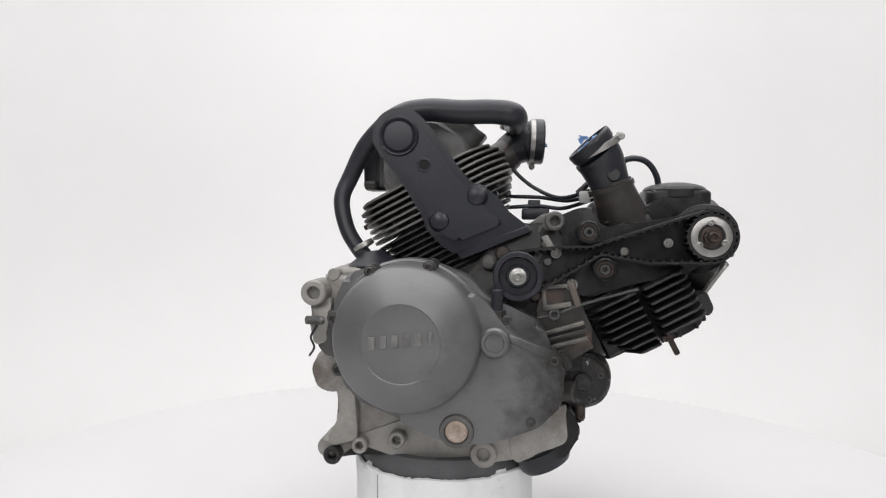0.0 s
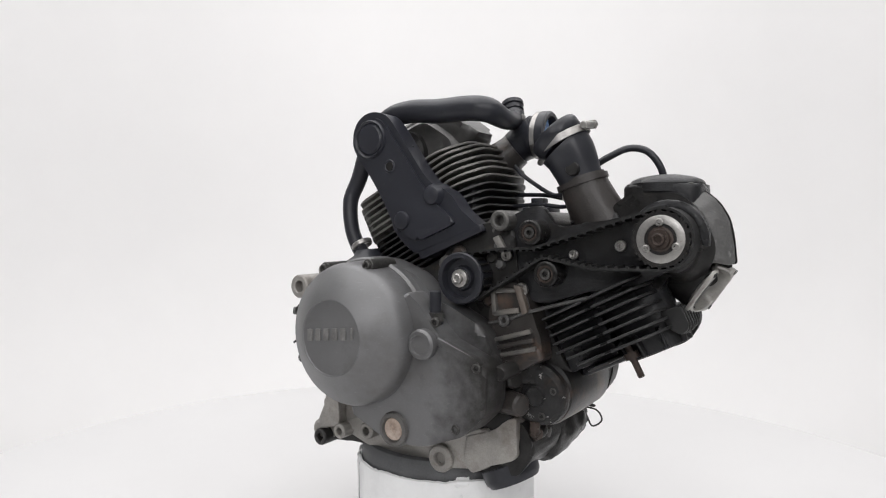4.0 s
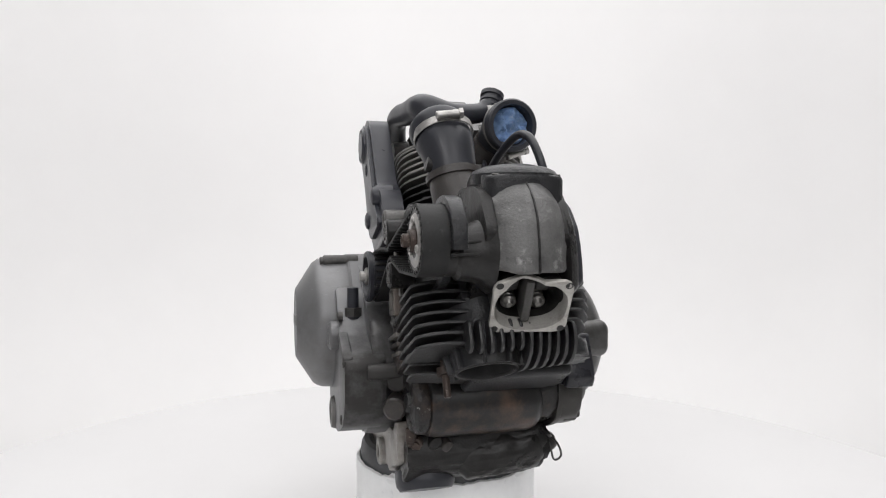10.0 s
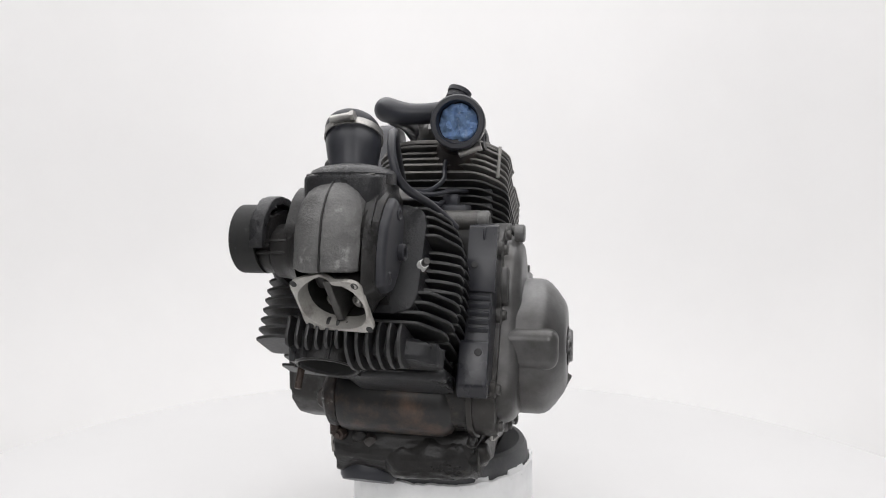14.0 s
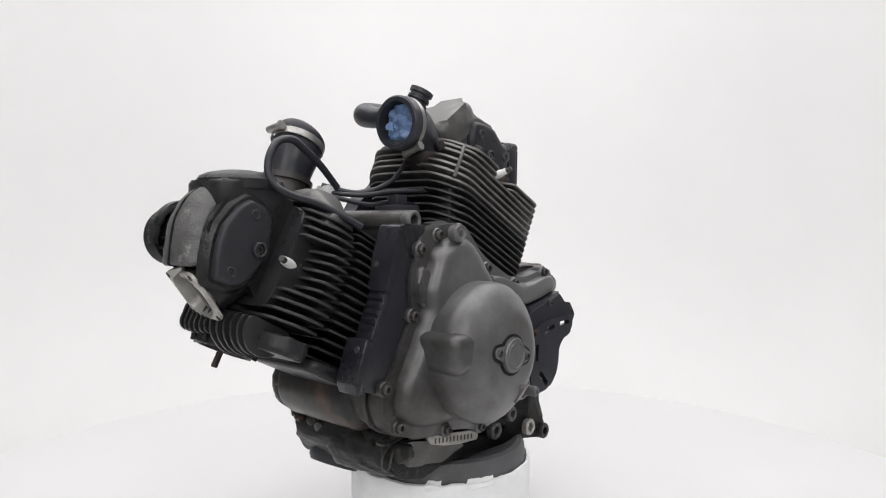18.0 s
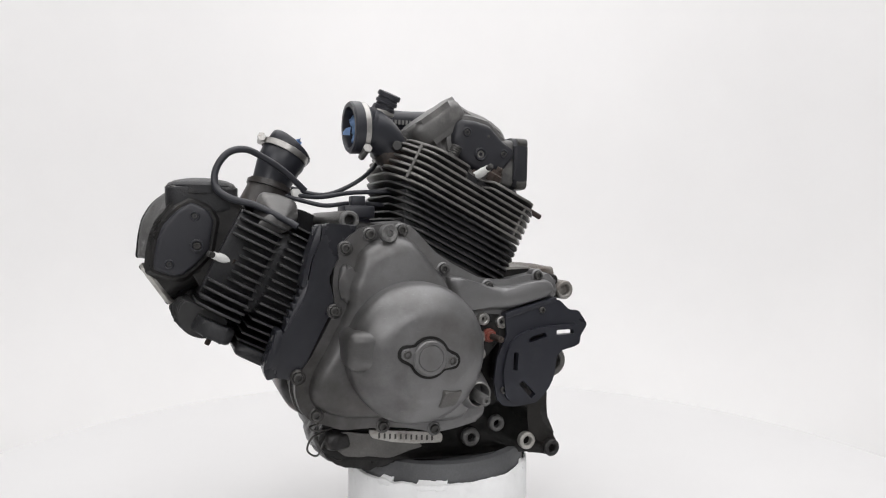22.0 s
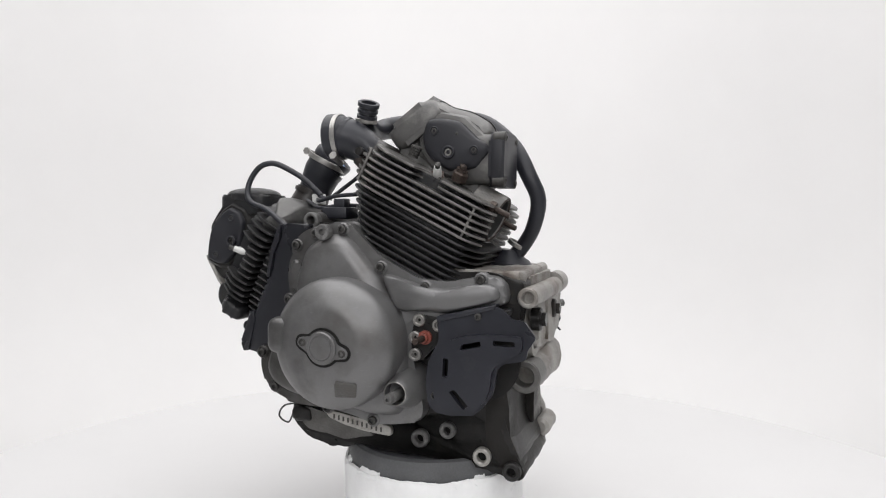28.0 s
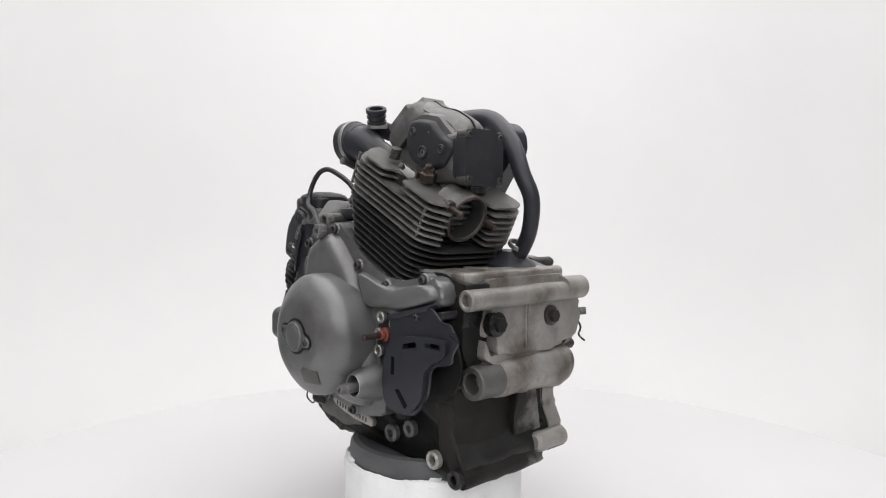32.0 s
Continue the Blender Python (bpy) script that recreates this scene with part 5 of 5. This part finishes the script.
def belt_loop(engine):
    def arc(cx, cz, r, a0, a1, n):
        return [Vector((cx + r * math.cos(radians(a0 + (a1 - a0) * i / n)), 0, cz + r * math.sin(radians(a0 + (a1 - a0) * i / n)))) for i in range(n + 1)]

    way = arc(379, 324, 35, 104, -84, 20) + [Vector((300, 0, 288))] + arc(240, 279, 20, 62, 118, 4)[::1] + arc(122, 269, 33, -58, -258 - 6, 16) + [Vector((175, 0, 309))] + arc(218, 330, 20, -88, -62, 2)
    # even steps
    dense, n = [], len(way)
    for i in range(n):
        a, b = way[i], way[(i + 1) % n]
        k = max(1, int((b - a).length / 4))
        dense += [a.lerp(b, j / k) for j in range(k)]
    bm, rings, n = bmesh.new(), [], len(dense)
    for i, p in enumerate(dense):
        d = (dense[(i + 1) % n] - dense[i - 1]).normalized()
        o = Vector((-d.z, 0, d.x))     # outward for a clockwise way
        q = [p + o * 1.4, p - o * 1.4]
        rings.append([bm.verts.new((q[0].x, -97, q[0].z)), bm.verts.new((q[0].x, -124, q[0].z)), bm.verts.new((q[1].x, -124, q[1].z)), bm.verts.new((q[1].x, -97, q[1].z))])
    for i in range(n):
        a, b = rings[i], rings[(i + 1) % n]
        for k in range(4):
            bm.faces.new((a[k], a[(k + 1) % 4], b[(k + 1) % 4], b[k]))
    belt = part("timing_belt", bm, M_BELT, engine, "black toothed timing belt")
    bm, run = bmesh.new(), 0.0
    for i in range(n):
        run += (dense[i] - dense[i - 1]).length
        if run < 8.4:
            continue
        run = 0.0
        p, d = dense[i], (dense[(i + 1) % n] - dense[i - 1]).normalized()
        o = Vector((d.z, 0, -d.x))
        c = [p + o * 1.3 - d * 2.3, p + o * 1.3 + d * 2.3, p + o * 3.8 + d * 1.5, p + o * 3.8 - d * 1.5]
        a, b = [bm.verts.new((v.x, -97.4, v.z)) for v in c], [bm.verts.new((v.x, -123.6, v.z)) for v in c]
        bm.faces.new(a), bm.faces.new(b[::-1])
        for k in range(4):
            bm.faces.new((a[k], a[(k + 1) % 4], b[(k + 1) % 4], b[k]))
    tagged(part("belt_teeth", bm, M_BELT, belt), kind="stuff")


def hoses(engine):
    h = part("breather_hose", tube([(-100, -62, 284), (-120, -60, 306), (-138, -54, 336), (-147, -46, 378), (-134, -40, 414), (-106, -48, 462), (-58, -60, 500), (-14, -62, 509), (36, -58, 506), (84, -56, 506), (114, -50, 502), (120, -14, 494), (112, 28, 498), (109, 42, 508)],
                              [13, 12, 12, 12.5, 13, 14, 16, 17, 18, 18, 18, 15, 14, 14], 20), M_RUBBER, engine, "thick black rubber breather hose")
    for i in range(9):
        x = 68 - i * 6.2
        part("print_bar", slab([(x - 1.7, 499), (x + 1.7, 499), (x + 1.7, 506), (x - 1.7, 506)], -42, -37.6 - 0.1 * abs(i - 4), 0), M_WORD, h)
    part("print_dot", rod((84, -42, 501), L_, 6, 4.6, 20), M_WORD, h, "pale round printed mark")
    part("hose_end", lathe([(13, -10), (14, -4), (16, -2), (16, 2), (14, 3), (14, 6), (16, 7), (16, 11), (14.5, 12), (14.5, 15), (17, 16), (17, 22), (15, 23), (12, 22), (11.5, 8), (0, 6)], (106, 45, 508), (-0.3, 0.3, 0.9), 32), M_RUBBER, h, "ribbed open hose end")
    part("hose_band", ring((109, 42, 497), (-0.1, 0.15, 1), 17, 14, 9), M_STEEL, h, "pale metal hose band")
    part("hose_band", ring((-108, -61, 304), (-0.5, 0, 0.86), 17, 14, 8), M_STEEL, h)
    part("breather_cap", lathe([(0, 0), (38, 0), (41, 5), (41, 12), (36, 17), (24, 24), (19, 32), (0, 32)], (-92, -62, 268), (-0.12, 0, 1), 32), M_RUBBER, engine, "black breather valve on the case")
    part("overflow_hose", tube([(236, 74, 336), (251, 68, 345), (287, 53, 364), (322, 42, 375), (338, 32, 390), (337, 25, 414), (321, 20, 437), (297, 16, 443), (272, 10, 433), (243, 5, 415), (213, 2, 388)], 4.8, 12), M_RUBBER, engine, "thin black looped hose")
    for k, pts in enumerate((((104, 40, 452), (118, 34, 424), (150, 38, 398), (190, 20, 382), (230, -10, 392)), ((64, 66, 388), (120, 60, 386), (160, 50, 384), (200, 30, 378), (232, -20, 384)), ((84, 44, 366), (150, 40, 370), (190, 40, 366), (216, 20, 372), (240, 0, 380)))):
        part("cable", tube(pts, 3.2, 10), M_RUBBER, engine)
    part("cable_plug", block(215, 231, -20, 2, 373, 391, 2), M_CERAMIC, engine, "off-white cable plug")
    part("sensor", merged(block(128, 172, 30, 74, 348, 366, 3), block(138, 158, 40, 60, 364, 380, 2)), M_RUBBER, engine, "black sensor block")


def top_brackets(engine):
    part("top_mount_tube", boss((172, 92, 345), R_, 13.5, 7, 212), M_DUSTY, engine, "pale upper mounting tube")
    part("top_mount_lug", boss((172, 70, 345), L_, 13, 7, 36), M_OLDALU, engine)
    sp = rounded([(214, 338), (202, 341), (165, 339), (170, 329), (182, 317), (188, 305), (193, 289), (202, 277), (203, 266), (199, 250), (197, 233), (209, 209), (233, 161), (249, 137), (261, 141), (281, 145), (285, 153), (275, 177), (273, 193),
                  (261, 201), (240, 233), (232, 257), (224, 297), (213, 321)], 4)
    p = part("cable_guide", slab(sp, 92, 119, 3), M_DARKPLASTIC, engine, "long black plastic cable guide")
    top = slab(rounded([(218, 338), (213, 340), (216, 316), (226, 296), (234, 258), (240, 259), (231, 300)], 2), 88, 123, 1.5)
    part("guide_plate", top, M_DARKPLASTIC, p)
    foot = slab(rounded([(264, 205), (271, 205), (288, 156), (284, 141), (274, 143), (262, 192)], 3), 86, 121, 2)
    part("guide_plate", foot, M_DARKPLASTIC, p)
    part("guide_plate", slab(rounded([(262, 203), (232, 268), (222, 268), (250, 203)], 2), 90, 118.5, 1), M_DARKPLASTIC, p)
    for i in range(6):
        z = 213 + i * 9
        x = 262 - (z - 204) * 0.46
        part("guide_rib", block(x - 9, x + 1.0, 93, 117.5, z, z + 6, 0.8), M_DARKPLASTIC, p)
    part("guide_rib", block(208, 224, 106, 109, 304, 336, 1), M_DARKPLASTIC, p)
    for x, y, z in ((230.5, 111, 294), (275.5, 109, 192), (233, 97, 290)):
        # dark discs on the solid guide, painted as the shade inside holes
        part("guide_hole", rod((x - 3, y, z), (0.94, 0, 0.34), 4.6, 4, 16), M_HOLE, p)


engine = new("motorcycle_engine")
engine.location = (0, 0, DECK_Z)
tagged(engine, "used V-twin motorcycle engine in grey and black on a pedestal", "engine")
studio()
drum = turntable_drum()
crankcase(engine)
left_side(engine), right_side(engine), rear_side(engine), front_side(engine)
cylinder(engine, True), cylinder(engine, False)
intakes(engine), belts(engine), hoses(engine), top_brackets(engine)


# ---------------------------------------------------------------- cloths stuffed into the open intakes
def rag(name, at, way, r, seed, tails):
    """A crumpled cloth: a folded pad with loose tails."""
    bm, n = bmesh.new(), 26
    rows = []
    for i in range(n):
        row = []
        for j in range(n):
            u, w = (i / (n - 1) - 0.5) * 2, (j / (n - 1) - 0.5) * 2
            k = 1.0 / max(1.0, math.hypot(u, w) / 1.0)
            x, y = u * r * k, w * r * k
            f = Vector((u * 2.1, w * 2.1, seed))
            z = 9 * noise.noise(f) + 6 * abs(noise.noise(f * 2.3)) + 3 * abs(noise.noise(f * 5.1)) - 5 * (u * u + w * w)
            row.append(bm.verts.new((x, y, z)))
        rows.append(row)
    for i in range(n - 1):
        for j in range(n - 1):
            bm.faces.new((rows[i][j], rows[i + 1][j], rows[i + 1][j + 1], rows[i][j + 1]))
    for a, length, wide in tails:
        rng = random.Random(seed * 10 + a)
        prev = None
        for k in range(7):
            t = k / 6
            base = Vector((math.cos(radians(a)), math.sin(radians(a)), 0)) * (r * 0.35 + length * t) + Vector((0, 0, 4 + 9 * math.sin(t * 2.2)))
            side = Vector((-math.sin(radians(a)), math.cos(radians(a)), 0)) * wide * (1 - 0.6 * t)
            dz = Vector((0, 0, rng.uniform(-3, 3)))
            cur = [bm.verts.new(base + side + dz), bm.verts.new(base - dz * 1.5 + Vector((0, 0, 4))), bm.verts.new(base - side - dz)]
            if prev:
                for q in range(2):
                    bm.faces.new((prev[q], cur[q], cur[q + 1], prev[q + 1]))
            prev = cur
    bmesh.ops.solidify(bm, geom=bm.faces[:], thickness=1.2)
    ob = part(name, shift(bm, axis_frame((0, 0, 0), way)), M_CLOTH, None, smooth=50)
    ob.data.transform(Matrix.Translation(Vector(at) * 0.001))
    ob.location = (0, 0, DECK_Z)
    tagged(ob, "crumpled pale blue cloth stuffed into an intake boot", "cloth", "blue cloths in the intakes")
    return ob


rag_rear = rag("cloth", (153, 59.5, 475), (1.0, 0.06, -0.04), 26, 3.1, ((200, 6, 7),))
rag_front = rag("cloth", (222, -62, 456), (-0.67, -0.1, 0.74), 25, 7.7, ((170, 2, 8),))


def motions():
    """The table turns at one steady pace and carries all that stands on it."""
    times = [2.0 * i for i in range(17)]
    for thing, z in turning:
        walk(thing, [(t, pose(0, 0, z, 0, 0, TURN_START + TURN_RATE * t)) for t in times])


turning = [(engine, DECK_Z), (drum, TABLE_Z), (rag_rear, DECK_Z), (rag_front, DECK_Z)]
motions()
